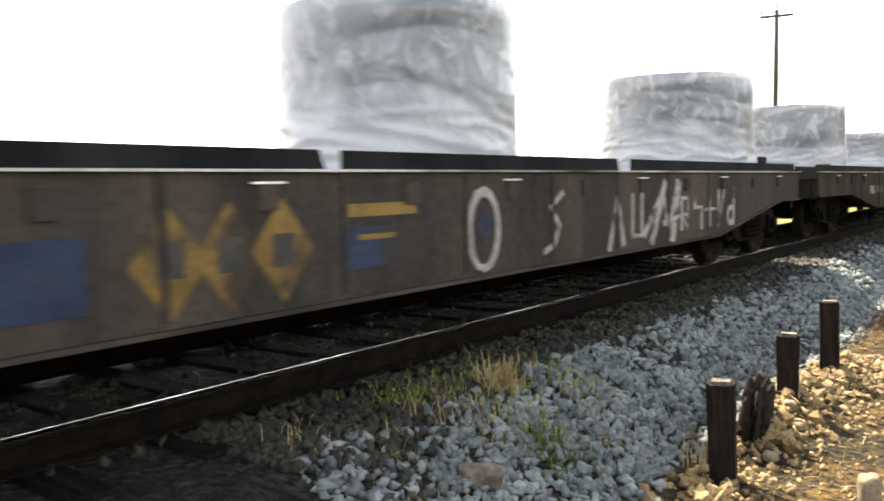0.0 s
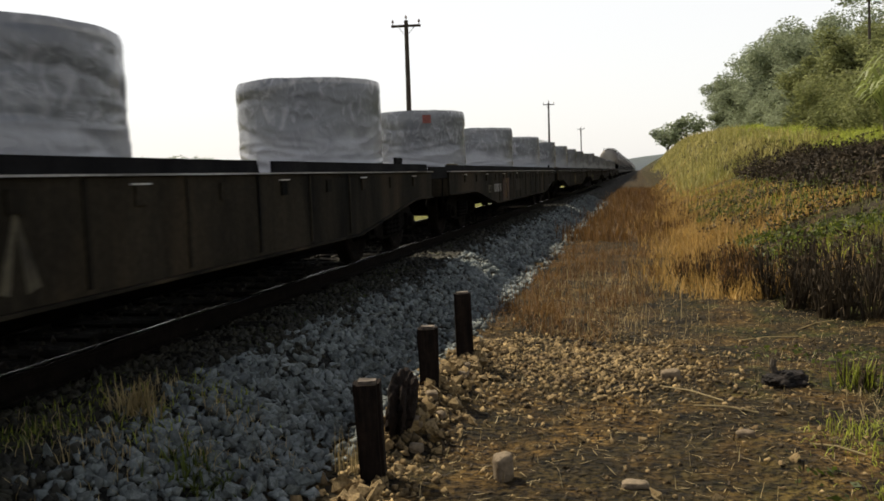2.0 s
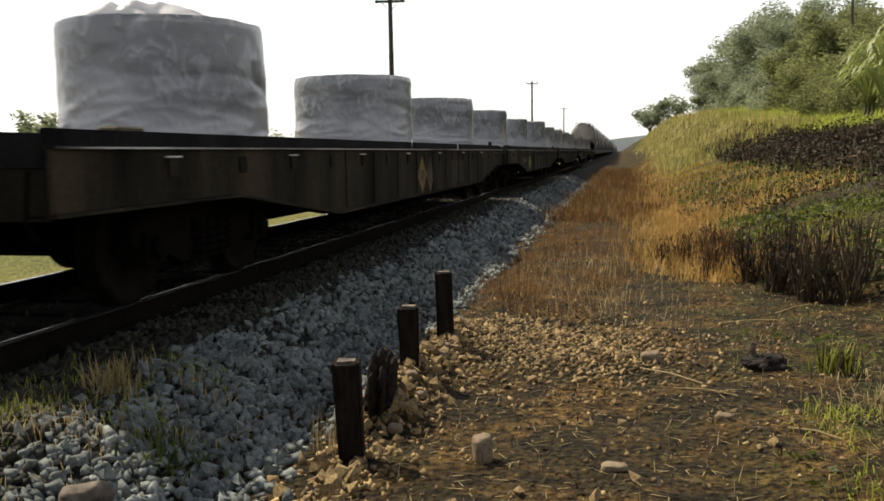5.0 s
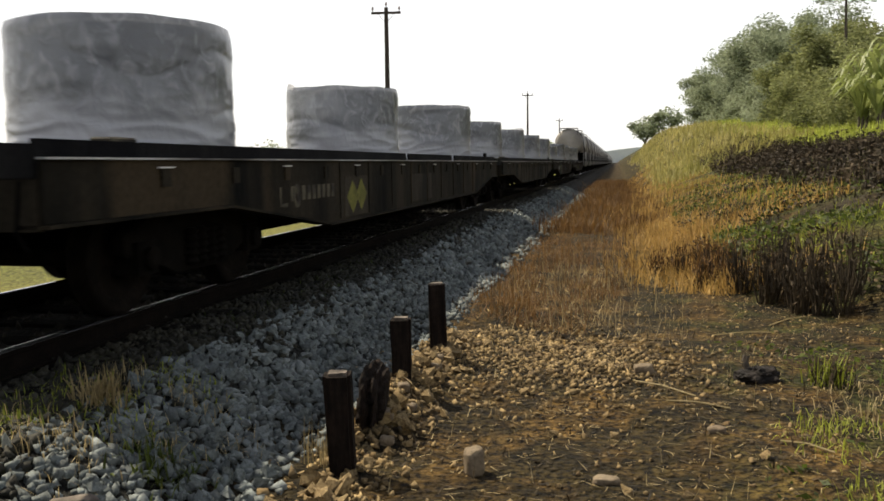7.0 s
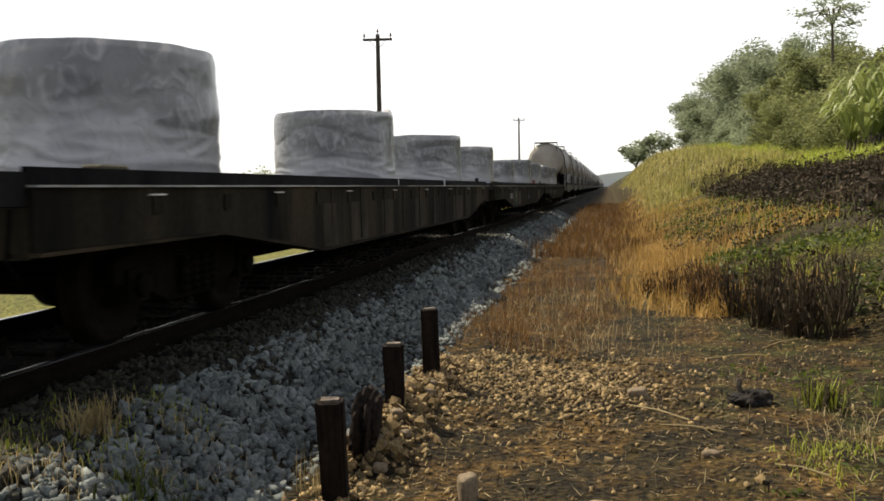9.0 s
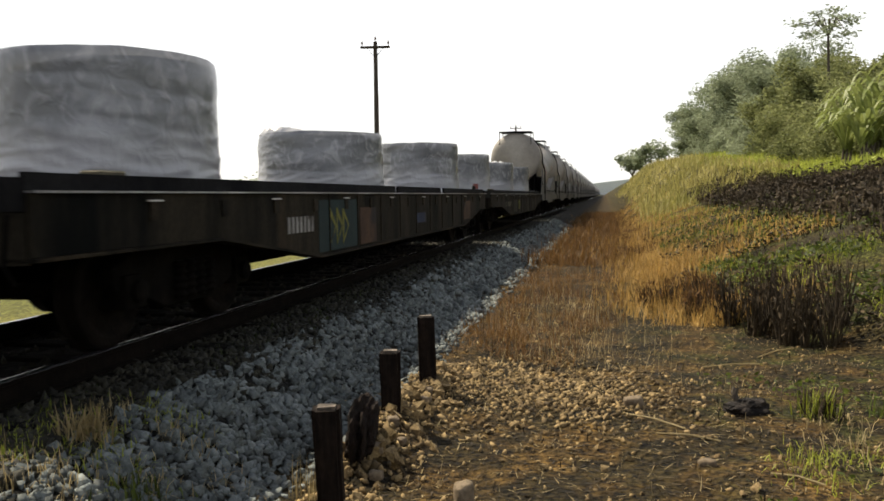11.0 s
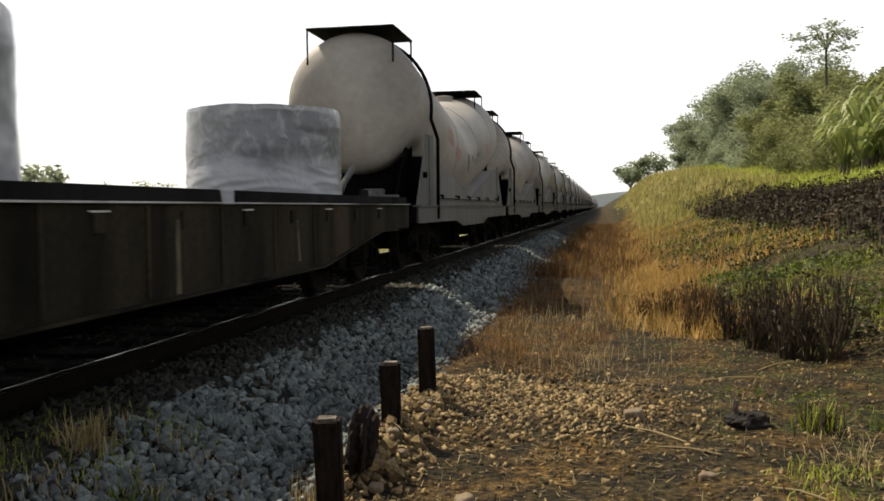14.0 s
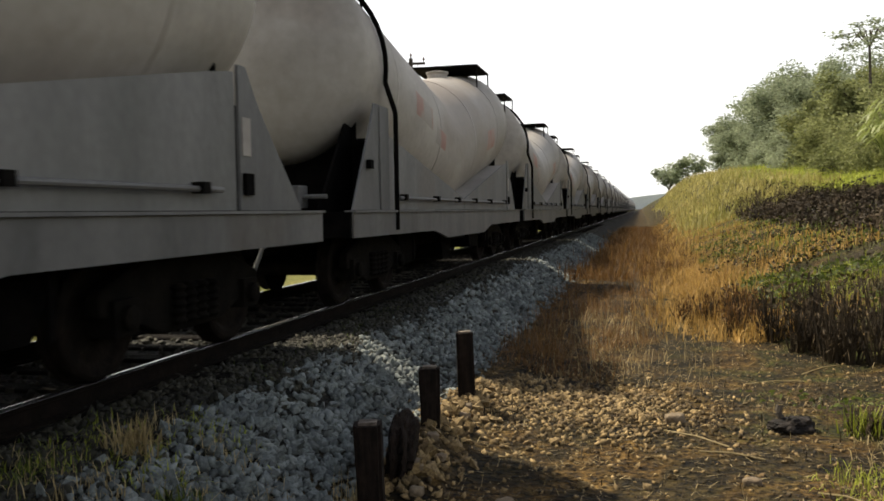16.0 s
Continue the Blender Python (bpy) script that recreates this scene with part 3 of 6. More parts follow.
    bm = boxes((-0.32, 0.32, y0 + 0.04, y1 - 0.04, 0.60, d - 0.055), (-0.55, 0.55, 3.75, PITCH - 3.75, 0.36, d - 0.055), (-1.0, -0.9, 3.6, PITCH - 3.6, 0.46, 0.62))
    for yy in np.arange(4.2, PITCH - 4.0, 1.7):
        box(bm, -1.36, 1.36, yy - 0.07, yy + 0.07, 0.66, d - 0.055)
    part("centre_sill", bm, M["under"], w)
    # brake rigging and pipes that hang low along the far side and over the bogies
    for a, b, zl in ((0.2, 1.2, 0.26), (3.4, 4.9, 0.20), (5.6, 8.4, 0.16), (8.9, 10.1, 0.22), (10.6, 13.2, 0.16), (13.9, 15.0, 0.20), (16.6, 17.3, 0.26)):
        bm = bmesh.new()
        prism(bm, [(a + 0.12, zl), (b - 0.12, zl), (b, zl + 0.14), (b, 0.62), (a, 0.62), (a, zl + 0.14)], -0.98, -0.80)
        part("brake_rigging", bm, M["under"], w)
    bm = bmesh.new()
    rod(bm, (-0.7, 0.1, 0.42), (-0.7, 17.2, 0.42), 0.035, 8)
    part("brake_pipe", bm, M["under"], w)
    bm = bmesh.new()
    rod(bm, (-0.5, 8.0, 0.58), (-0.5, 9.0, 0.58), 0.16, 14)
    part("air_reservoir", bm, M["under"], w)
    bm = bmesh.new()
    rod(bm, (0.5, 9.8, 0.6), (0.5, 10.5, 0.6), 0.12, 14)
    part("brake_cylinder", bm, M["under"], w)
    bm = boxes((1.33, 1.37, 15.62, 15.92, d + 0.166, d + 0.245))
    bmesh.ops.bevel(bm, geom=bm.edges[:], offset=0.01, segments=1, affect="EDGES")
    part("clamp_block", bm, M["rail_board"], w)
    bm = boxes((1.18, 1.33, 0.70, 1.00, d - 0.011, d + 0.195))
    bmesh.ops.bevel(bm, geom=bm.edges[:], offset=0.012, segments=1, affect="EDGES")
    part("chock_block", bm, M["pale"], w, "pale yellowish chock block")
    for y in (2.35, PITCH - 2.35):
        bogie(w, y)
    return w, sills[0]


def add_wheels(wagon):
    for b in [c for c in wagon.children if c.name.startswith("bogie")]:
        for yy in (-0.9, 0.9):
            o = new("wheelset", wheel_data)
            o.parent = b
            o.location = (0, yy, WHEEL_R)
            wheels.append((o, yy))


bm = wheelset_mesh()
wheel_data = bpy.data.meshes.new("wheelset")
bmesh.ops.recalc_face_normals(bm, faces=bm.faces)
bm.to_mesh(wheel_data)
bm.free()
wheel_data.materials.append(M["wheel"])

base_wagon, near_sill = flat_wagon()
cars = []
for k in range(8):
    y = FIRST + (k - 1) * PITCH
    w = base_wagon if k == 0 else copy_thing(base_wagon, pose(TX, y, RAIL))
    w.matrix_basis = pose(TX, y, RAIL)
    moving.append((w, y, 0.0, RAIL))
    cars.append((w, [c for c in w.children if c.data == near_sill.data][0]))
for w, _ in cars:
    add_wheels(w)


# the last flat wagon reaches further back, to the first tank wagon
last, rear, d = cars[7][0], PITCH - 0.50, 1.065
for s in (1, -1):
    part("side_sill", boxes(tuple(sorted((s * 1.37, s * 1.40))) + (17.342, rear, d - 0.30, d + 0.05)), M["side"], last)
    part("deck_edge", boxes(tuple(sorted((s * 1.36, s * 1.432))) + (17.342, rear, d + 0.052, d + 0.064)), M["edge"], last, "steel deck edge with a sun glint painted on")
    part("side_board", boxes(tuple(sorted((s * 1.335, s * 1.365))) + (17.305, rear, d - 0.011, d + 0.165)), M["rail_board"], last)
part("deck", boxes((-1.334, 1.334, 17.342, rear, d - 0.05, d - 0.012)), M["deck"], last)
part("end_sill", boxes((-1.36, 1.36, rear - 0.04, rear, d - 0.34, d - 0.055)), M["side"], last)


# ---- painted marks on the sides ----
FACE = 1.4005


def ribbon(bm, pts, wd, lift=0.0062):
    """A brush stroke through points (y, z) on the side, mitred at its bends."""
    p = [Vector(q) for q in pts]
    top = FACE + lift + random.uniform(0, 0.001)
    rows = []
    for i, c in enumerate(p):
        a = (c - p[i - 1]).normalized() if i else (p[1] - c).normalized()
        b = (p[i + 1] - c).normalized() if i + 1 < len(p) else a
        t = a + b
        t = t.normalized() if t.length > 0.3 else a
        n = Vector((-t.y, t.x)) * wd / 2 * (1 + 0.25 * math.sin(7 * c.x + 11 * c.y + i))
        e = t * wd * 0.25 * ((i + 1 == len(p)) - (i == 0))
        rows.append([bm.verts.new((x, *(c + e + n * k))) for x, k in ((FACE, 1), (top, 1), (top, -1), (FACE, -1))])
    for r0, r1 in zip(rows, rows[1:]):
        for k in range(4):
            bm.faces.new((r0[k], r1[k], r1[(k + 1) % 4], r0[(k + 1) % 4]))
    bm.faces.new(rows[0])
    bm.faces.new(rows[-1][::-1])


def marks(sill, name, material, label, *shapes):
    """shapes: ('r', y0, y1, z0, z1), ('d', y, z, half width, half height), ('s', width, points)."""
    o = None
    for s in shapes:
        bm = bmesh.new()
        if s[0] == "r":
            prism(bm, [(s[1], s[3]), (s[2], s[3]), (s[2], s[4]), (s[1], s[4])], FACE, FACE + 0.004)
        elif s[0] == "d":
            prism(bm, [(s[1] - s[3], s[2]), (s[1], s[2] - s[4]), (s[1] + s[3], s[2]), (s[1], s[2] + s[4])], FACE, FACE + 0.006)
        elif s[0] == "b":
            prism(bm, [(s[1], s[3]), (s[2], s[3]), (s[2], s[4]), (s[1], s[4])], FACE, FACE + 0.0075)
        else:
            ribbon(bm, s[2], s[1])
        o = part(name, bm, material, sill, label)
    return o


def letters(sill, text, y, z, size, material):
    cu = bpy.data.curves.new("lettering", "FONT")
    cu.body, cu.size, cu.extrude, cu.offset = text, size, 0.002, 0.004
    tmp = new("lettering", cu)
    me = bpy.data.meshes.new_from_object(tmp)
    bpy.data.objects.remove(tmp)
    me.materials.append(material)
    o = new("lettering", me)
    o.parent = sill
    o.matrix_basis = Matrix.Translation((FACE + 0.003, y, z)) @ Matrix(((0, 0, 1, 0), (1, 0, 0, 0), (0, 1, 0, 0), (0, 0, 0, 1)))
    return o


def oval(y, z, a, b, n=14, start=0.0, turn=math.tau):
    return [(y + a * math.sin(start + turn * k / n), z + b * math.cos(start + turn * k / n)) for k in range(n + 1)]


def digits(y0, y1, z, h, n):
    """Plain bars in place of a running number."""
    st = (y1 - y0) / n
    return [("r", y0 + st * k, y0 + st * k + st * 0.6, z - h / 2, z + h / 2) for k in range(n)]


random.seed(3)
z0 = 1.065          # deck height above the rail; marks are given below it
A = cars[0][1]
for o in [A] + list(A.children) + [c for c in cars[0][0].children if c.name.startswith("stake_pocket")]:          # the first wagon takes the paler side paint that imitates glare
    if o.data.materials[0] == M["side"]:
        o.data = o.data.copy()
        o.data.materials[0] = M["side_glare"]
marks(A, "blue_panel", M["blue"], "faded blue painted panel", ("r", 5.2, 6.75, z0 - 0.50, z0 - 0.20), ("r", 8.17, 8.86, z0 - 0.46, z0 - 0.24))
marks(A, "yellow_mark", M["yellow"], "three faded yellow diamonds", ("d", 7.13, z0 - 0.34, 0.20, 0.24), ("d", 7.45, z0 - 0.33, 0.20, 0.25), ("d", 7.77, z0 - 0.32, 0.20, 0.25),
      ("r", 8.2, 8.80, z0 - 0.185, z0 - 0.115), ("b", 5.4, 6.3, z0 - 0.29, z0 - 0.26), ("b", 5.5, 6.2, z0 - 0.37, z0 - 0.34), ("b", 5.4, 6.1, z0 - 0.45, z0 - 0.42), ("b", 8.3, 8.6, z0 - 0.31, z0 - 0.28))
marks(A, "dark_bar", M["black"], "dark bars over the diamonds", ("b", 7.06, 7.20, z0 - 0.40, z0 - 0.24), ("b", 7.38, 7.52, z0 - 0.40, z0 - 0.24), ("b", 7.70, 7.84, z0 - 0.40, z0 - 0.24))
marks(A, "graffiti_stroke", M["white"], "white spray-painted graffiti strokes",
      ("s", 0.055, oval(9.5, z0 - 0.32, 0.17, 0.25)), ("s", 0.04, [(10.55, z0 - 0.10), (10.38, z0 - 0.2), (10.5, z0 - 0.34), (10.42, z0 - 0.48), (10.28, z0 - 0.52)]),
      ("s", 0.06, [(11.35, z0 - 0.58), (11.5, z0 - 0.12), (11.62, z0 - 0.56)]), ("s", 0.05, [(11.8, z0 - 0.14), (11.8, z0 - 0.5), (12.0, z0 - 0.5), (12.0, z0 - 0.14)]),
      ("s", 0.10, [(12.22, z0 - 0.58), (12.52, z0 - 0.05)]), ("s", 0.11, [(12.72, z0 - 0.58), (12.86, z0 - 0.05)]), ("s", 0.07, [(12.05, z0 - 0.5), (12.5, z0 - 0.1)]), ("s", 0.05, [(12.5, z0 - 0.42), (12.95, z0 - 0.36)]), ("s", 0.06, [(12.5, z0 - 0.2), (12.62, z0 - 0.5), (12.75, z0 - 0.2)]),
      ("s", 0.05, [(12.95, z0 - 0.5), (12.95, z0 - 0.2), (13.12, z0 - 0.2), (13.12, z0 - 0.5), (12.95, z0 - 0.36), (13.12, z0 - 0.36)]),
      ("s", 0.045, [(13.3, z0 - 0.2), (13.3, z0 - 0.3), (13.5, z0 - 0.3), (13.5, z0 - 0.52)]), ("s", 0.04, [(13.75, z0 - 0.2), (13.75, z0 - 0.5)]), ("s", 0.03, [(13.62, z0 - 0.33), (13.9, z0 - 0.33)]),
      ("s", 0.045, [(14.02, z0 - 0.14), (14.02, z0 - 0.52), (14.2, z0 - 0.14)]), ("s", 0.045, oval(14.42, z0 - 0.42, 0.09, 0.09)), ("s", 0.045, [(14.52, z0 - 0.12), (14.52, z0 - 0.52)]))
marks(A, "blue_spot", M["blue"], "", ("d", 9.5, z0 - 0.30, 0.10, 0.11))
B = cars[1][1]
letters(B, "PDS", 3.98, z0 - 0.345, 0.21, M["white"])
marks(B, "number_bar", M["pale"], "pale bars of the running number", *digits(4.60, 5.30, z0 - 0.27, 0.13, 5))
marks(B, "graffiti_stroke", M["pale"], "pale painted strokes and letters", ("s", 0.05, [(6.0, z0 - 0.08), (6.0, z0 - 0.58)]), ("s", 0.06, [(6.35, z0 - 0.22), (6.5, z0 - 0.55)]), ("s", 0.10, [(7.35, z0 - 0.08), (7.35, z0 - 0.56)]))
marks(B, "yellow_mark", M["pale"], "faded yellow letter shapes", ("s", 0.09, [(7.9, z0 - 0.15), (7.95, z0 - 0.5), (8.15, z0 - 0.5)]), ("s", 0.09, oval(8.35, z0 - 0.33, 0.10, 0.17)), ("s", 0.09, [(8.65, z0 - 0.5), (8.75, z0 - 0.15), (8.85, z0 - 0.5)]))
C = cars[2][1]
letters(C, "PDS", 3.55, z0 - 0.38, 0.22, M["pale"])
marks(C, "number_bar", M["white"], "pale bars of the running number", *digits(4.28, 5.20, z0 - 0.30, 0.17, 8))
marks(C, "rust_patch", M["rust"], "orange faded square with a diamond", ("r", 5.42, 6.35, z0 - 0.62, z0 - 0.10))
marks(C, "yellow_mark", M["yellow"], "", ("s", 0.07, [(5.7, z0 - 0.3), (5.95, z0 - 0.14), (6.15, z0 - 0.33), (5.95, z0 - 0.52), (5.7, z0 - 0.3)]))
marks(C, "pale_patch", M["dust"], "pale dusty repaint patches", ("r", 7.4, 8.5, z0 - 0.42, z0 - 0.14), ("r", 10.3, 11.0, z0 - 0.48, z0 - 0.2))
D = cars[3][1]
marks(D, "yellow_mark", M["yellow"], "faded yellow diamonds with dark middles", ("d", 8.55, z0 - 0.33, 0.30, 0.28), ("d", 9.1, z0 - 0.33, 0.30, 0.28))
marks(D, "dark_bar", M["black"], "", ("b", 8.45, 8.65, z0 - 0.41, z0 - 0.25), ("b", 9.0, 9.2, z0 - 0.41, z0 - 0.25))
marks(D, "pale_patch", M["dust"], "", ("r", 10.8, 12.2, z0 - 0.52, z0 - 0.13))
E_ = cars[4][1]
marks(E_, "number_bar", M["pale"], "pale bars of the running number", *digits(3.45, 4.75, z0 - 0.26, 0.14, 9))
marks(E_, "pale_patch", M["dust"], "large pale dusty repaint patch", ("r", 5.05, 5.95, z0 - 0.58, z0 - 0.12), ("r", 8.2, 9.6, z0 - 0.55, z0 - 0.14))
marks(E_, "graffiti_stroke", M["pale"], "", ("s", 0.03, [(3.2, z0 - 0.2), (3.2, z0 - 0.36), (3.35, z0 - 0.36)]), ("s", 0.05, oval(3.6, z0 - 0.28, 0.07, 0.09)))
marks(E_, "yellow_mark", M["lime"], "dull yellow arrow-like diamonds", ("d", 5.35, z0 - 0.36, 0.22, 0.19), ("d", 5.68, z0 - 0.34, 0.22, 0.19))
F = cars[5][1]
for ya, yb in ((4.6, 5.1), (5.6, 6.3), (7.0, 7.6), (9.0, 9.7), (10.4, 10.9), (12.4, 13.4)):
    marks(F, "pale_patch", M["dust"], "", ("r", ya, yb, z0 - 0.60, z0 - 0.13))
G = cars[6][1]
marks(G, "number_bar", M["white"], "pale bars of the running number", *digits(3.65, 4.42, z0 - 0.26, 0.16, 7))
marks(G, "teal_panel", M["teal"], "dark teal painted panel", ("r", 4.55, 5.95, z0 - 0.58, z0 - 0.02))
marks(G, "yellow_mark", M["lime"], "three yellow outlined arrowheads", *[("s", 0.06, [(4.92 + k, z0 - 0.14), (5.12 + k, z0 - 0.32), (4.92 + k, z0 - 0.50), (4.92 + k, z0 - 0.14)]) for k in (0, 0.24, 0.48)])
marks(G, "blue_panel", M["blue"], "faded blue painted panel", ("r", 9.35, 10.05, z0 - 0.42, z0 - 0.26))
marks(G, "rust_patch", M["rust"], "", ("r", 6.1, 6.85, z0 - 0.58, z0 - 0.12), ("r", 14.0, 14.9, z0 - 0.5, z0 - 0.1))
H = cars[7][1]
letters(H, "PES", 3.2, z0 - 0.33, 0.19, M["pale"])
marks(H, "number_bar", M["pale"], "pale bars of the running number", *digits(3.85, 5.05, z0 - 0.26, 0.15, 8))
marks(H, "yellow_mark", M["lime"], "dull yellow mark of overlapping diamonds", ("s", 0.05, [(7.0, z0 - 0.3), (7.2, z0 - 0.16), (7.4, z0 - 0.3), (7.2, z0 - 0.46), (7.0, z0 - 0.3)]), ("s", 0.05, [(7.3, z0 - 0.3), (7.5, z0 - 0.16), (7.7, z0 - 0.3), (7.5, z0 - 0.46), (7.3, z0 - 0.3)]))
marks(H, "graffiti_stroke", M["pale"], "", ("s", 0.06, [(10.8, z0 - 0.08), (10.8, z0 - 0.58)]), ("s", 0.06, [(13.2, z0 - 0.12), (13.25, z0 - 0.5)]))
marks(H, "pale_patch", M["dust"], "", ("r", 5.5, 6.5, z0 - 0.55, z0 - 0.15))


# ---- wrapped coils ----
COIL_R, COIL_H = 0.935, 1.235


def wrap_mesh(seed):
    """Film drawn round a coil: slanting folds, pinched bands, a loose skirt, a ragged rim."""
    n, rows = 168, 56
    q = Vector((seed * 3.1, seed * 1.7, seed * 5.3))
    v = []
    for j in range(rows):
        u = j / (rows - 1)
        for i in range(n):
            a = i * math.tau / n
            ca, sa = math.cos(a), math.sin(a)
            x, y = ca * COIL_R, sa * COIL_R
            # long slanting creases, fine upright pleats, folds bunched towards the foot
            c1 = 1 - abs(noise.noise(Vector((x * 0.9 + u * 0.9, y * 0.9 - u * 0.9, u * 2.8 + x * 0.7)) * 1.5 + q)) * 6.0
            c2 = 1 - abs(noise.noise(Vector((x * 0.8 - u * 1.2, y * 0.8 + u * 0.8, u * 3.4 - y * 0.6)) * 1.7 + q * 2)) * 7.0
            pleat = noise.noise(Vector((ca * 11, sa * 11, u * 0.9)) + q)
            low = max(0.0, 1 - u / 0.5)
            c3 = 1 - abs(noise.noise(Vector((x * 1.1, y * 1.1, u * 6.5 + 0.5 * x)) * 1.5 + q * 3)) * 3.2
            broad = noise.noise(Vector((x * 1.2, y * 1.2, u * 1.4)) + q)
            slack = 0.50 + 0.6 * max(0.0, 1 - u / 0.62)
            d = slack * (0.007 * max(c1, 0) + 0.006 * max(c2, 0)) + 0.0025 * pleat + 0.027 * low * max(c3, 0) + 0.012 * broad
            turn_ = u * 3.2 + 0.9 * noise.noise(Vector((x * 0.8, y * 0.8, u * 1.3)) + q) + a / math.tau
            d += 0.022 * abs(math.sin(math.pi * turn_)) ** 0.7 * (0.35 + 1.0 * noise.noise(Vector((x, y, u * 3)) * 1.1 + q * 4)) * (1 - smooth(0.9, 1.0, u))
            flare = max(0.0, 0.16 - u) / 0.16
            d += flare * flare * (0.02 + 0.05 * max(0, noise.noise(Vector((ca * 2, sa * 2, 9.0)) + q)))
            r = COIL_R + 0.026 + d - 0.012 * max(0, (u - 0.96) / 0.04)
            z = u * (COIL_H + 0.004 + 0.012 * noise.noise(Vector((ca * 3, sa * 3, 3.0)) + q) * (u > 0.9))
            v.append((r * ca, r * sa, 0.006 + z))
    f = [(j * n + i, j * n + (i + 1) % n, (j + 1) * n + (i + 1) % n, (j + 1) * n + i) for j in range(rows - 1) for i in range(n)]
    me = bpy.data.meshes.new("plastic_wrap")
    me.from_pydata(v, [], f)
    me.materials.append(M["film"])
    me.shade_smooth()
    return me


bm = bmesh.new()
lathe(bm, [(0.0, 0.30), (0.0, COIL_R - 0.012), (0.012, COIL_R), (COIL_H - 0.012, COIL_R), (COIL_H, COIL_R - 0.012), (COIL_H, 0.30)], "z", 56)
core_data = bpy.data.meshes.new("coil_body")
bmesh.ops.recalc_face_normals(bm, faces=bm.faces)
bm.to_mesh(core_data)
bm.free()
core_data.materials.append(M["core"])
wraps = [wrap_mesh(s) for s in (1, 2, 3, 4)]


def flap_mesh():
    """A crumpled end of film standing up from the rim."""
    v, n, m = [], 30, 6
    for i in range(n):
        a = -0.55 + 1.5 * i / (n - 1) + 0.6
        h = 0.16 * math.sin(math.pi * i / (n - 1)) * (0.7 + 0.6 * noise.noise(Vector((i * 0.4, 0, 0))))
        for j in range(m):
            u = j / (m - 1)
            r = COIL_R + 0.02 + 0.04 * u * noise.noise(Vector((i * 0.35, u * 1.5, 2.0))) - 0.05 * u * u
            v.append((r * math.cos(a), r * math.sin(a), COIL_H - 0.02 + u * (h + 0.02)))
    me = bpy.data.meshes.new("loose_flap")
    me.from_pydata(v, [], [(i * m + j, i * m + j + 1, (i + 1) * m + j + 1, (i + 1) * m + j) for i in range(n - 1) for j in range(m - 1)])
    me.materials.append(M["flap"])
    me.shade_smooth()
    return me


flap_data = flap_mesh()
PLACES = {0: (4.2, 10.35, 16.4), 1: (3.75, 10.1, 16.2), 2: (3.5, 9.9, 16.4), 3: (3.6, 9.6, 15.6), 4: (3.0, 9.3, 15.75), 5: (2.85, 9.3, 15.75), 6: (2.9, 8.75, 15.75), 7: (2.75, 9.4, 15.8)}
SIZES = {(4, 1): (0.93, 0.93, 0.98), (0, 1): (1.0, 1.0, 1.08), (0, 2): (1.05, 1.05, 1.08), (1, 0): (1.02, 1.02, 1.06), (6, 1): (1.0, 1.0, 0.80), (1, 1): (1.02, 1.02, 0.84), (1, 2): (1.0, 1.0, 1.04), (2, 0): (0.96, 0.96, 1.03), (4, 2): (1.03, 1.03, 1.08), (7, 2): (1.03, 1.03, 1.03)}          # coils that are not like the rest
TAGS = {(2, 0): (-66, 1.0), (7, 0): (-48, 0.22)}          # red tags: where round the coil, how high
k = 0
for c in range(8):
    for j, off in enumerate(PLACES[c]):
        y = FIRST + (c - 1) * PITCH + off
        coil = tagged(new("steel_coil"), "squat steel coil wrapped in wrinkled cloudy plastic film", "steel coil", "coils on the flat wagons")
        for nm, me in (("coil_body", core_data), ("plastic_wrap", wraps[k % 4])):
            o = new(nm, me)
            o.parent = coil
        if k in (9, 13, 16, 17, 19, 22, 23):
            flap = new("loose_flap", flap_data)
            flap.parent = coil
            tagged(flap, "loose flap of milky film standing above the rim")
        turn = 67.0 * k
        if (c, j) in TAGS:
            at, low = TAGS[c, j]
            bm = bmesh.new()
            cols = []
            for i in range(5):
                a = radians(at - turn - 5 + 2.5 * i)
                cols.append([bm.verts.new((rr * math.cos(a), rr * math.sin(a), zz)) for rr, zz in ((COIL_R + 0.058, low), (COIL_R + 0.064, low + 0.15), (COIL_R + 0.058, low + 0.15), (COIL_R + 0.052, low))])
            for p, q in zip(cols, cols[1:]):
                for i in range(4):
                    bm.faces.new((p[i], q[i], q[(i + 1) % 4], p[(i + 1) % 4]))
            part("tag", bm, M["tag"], coil, "small red paper tag under the film")
        coil.matrix_basis = pose(TX, y, RAIL + 1.065 - 0.010, 0, 0, turn)
        coil.scale = SIZES.get((c, j), (1, 1, 1))
        moving.append((coil, y, turn, RAIL + 1.065 - 0.010))
        k += 1


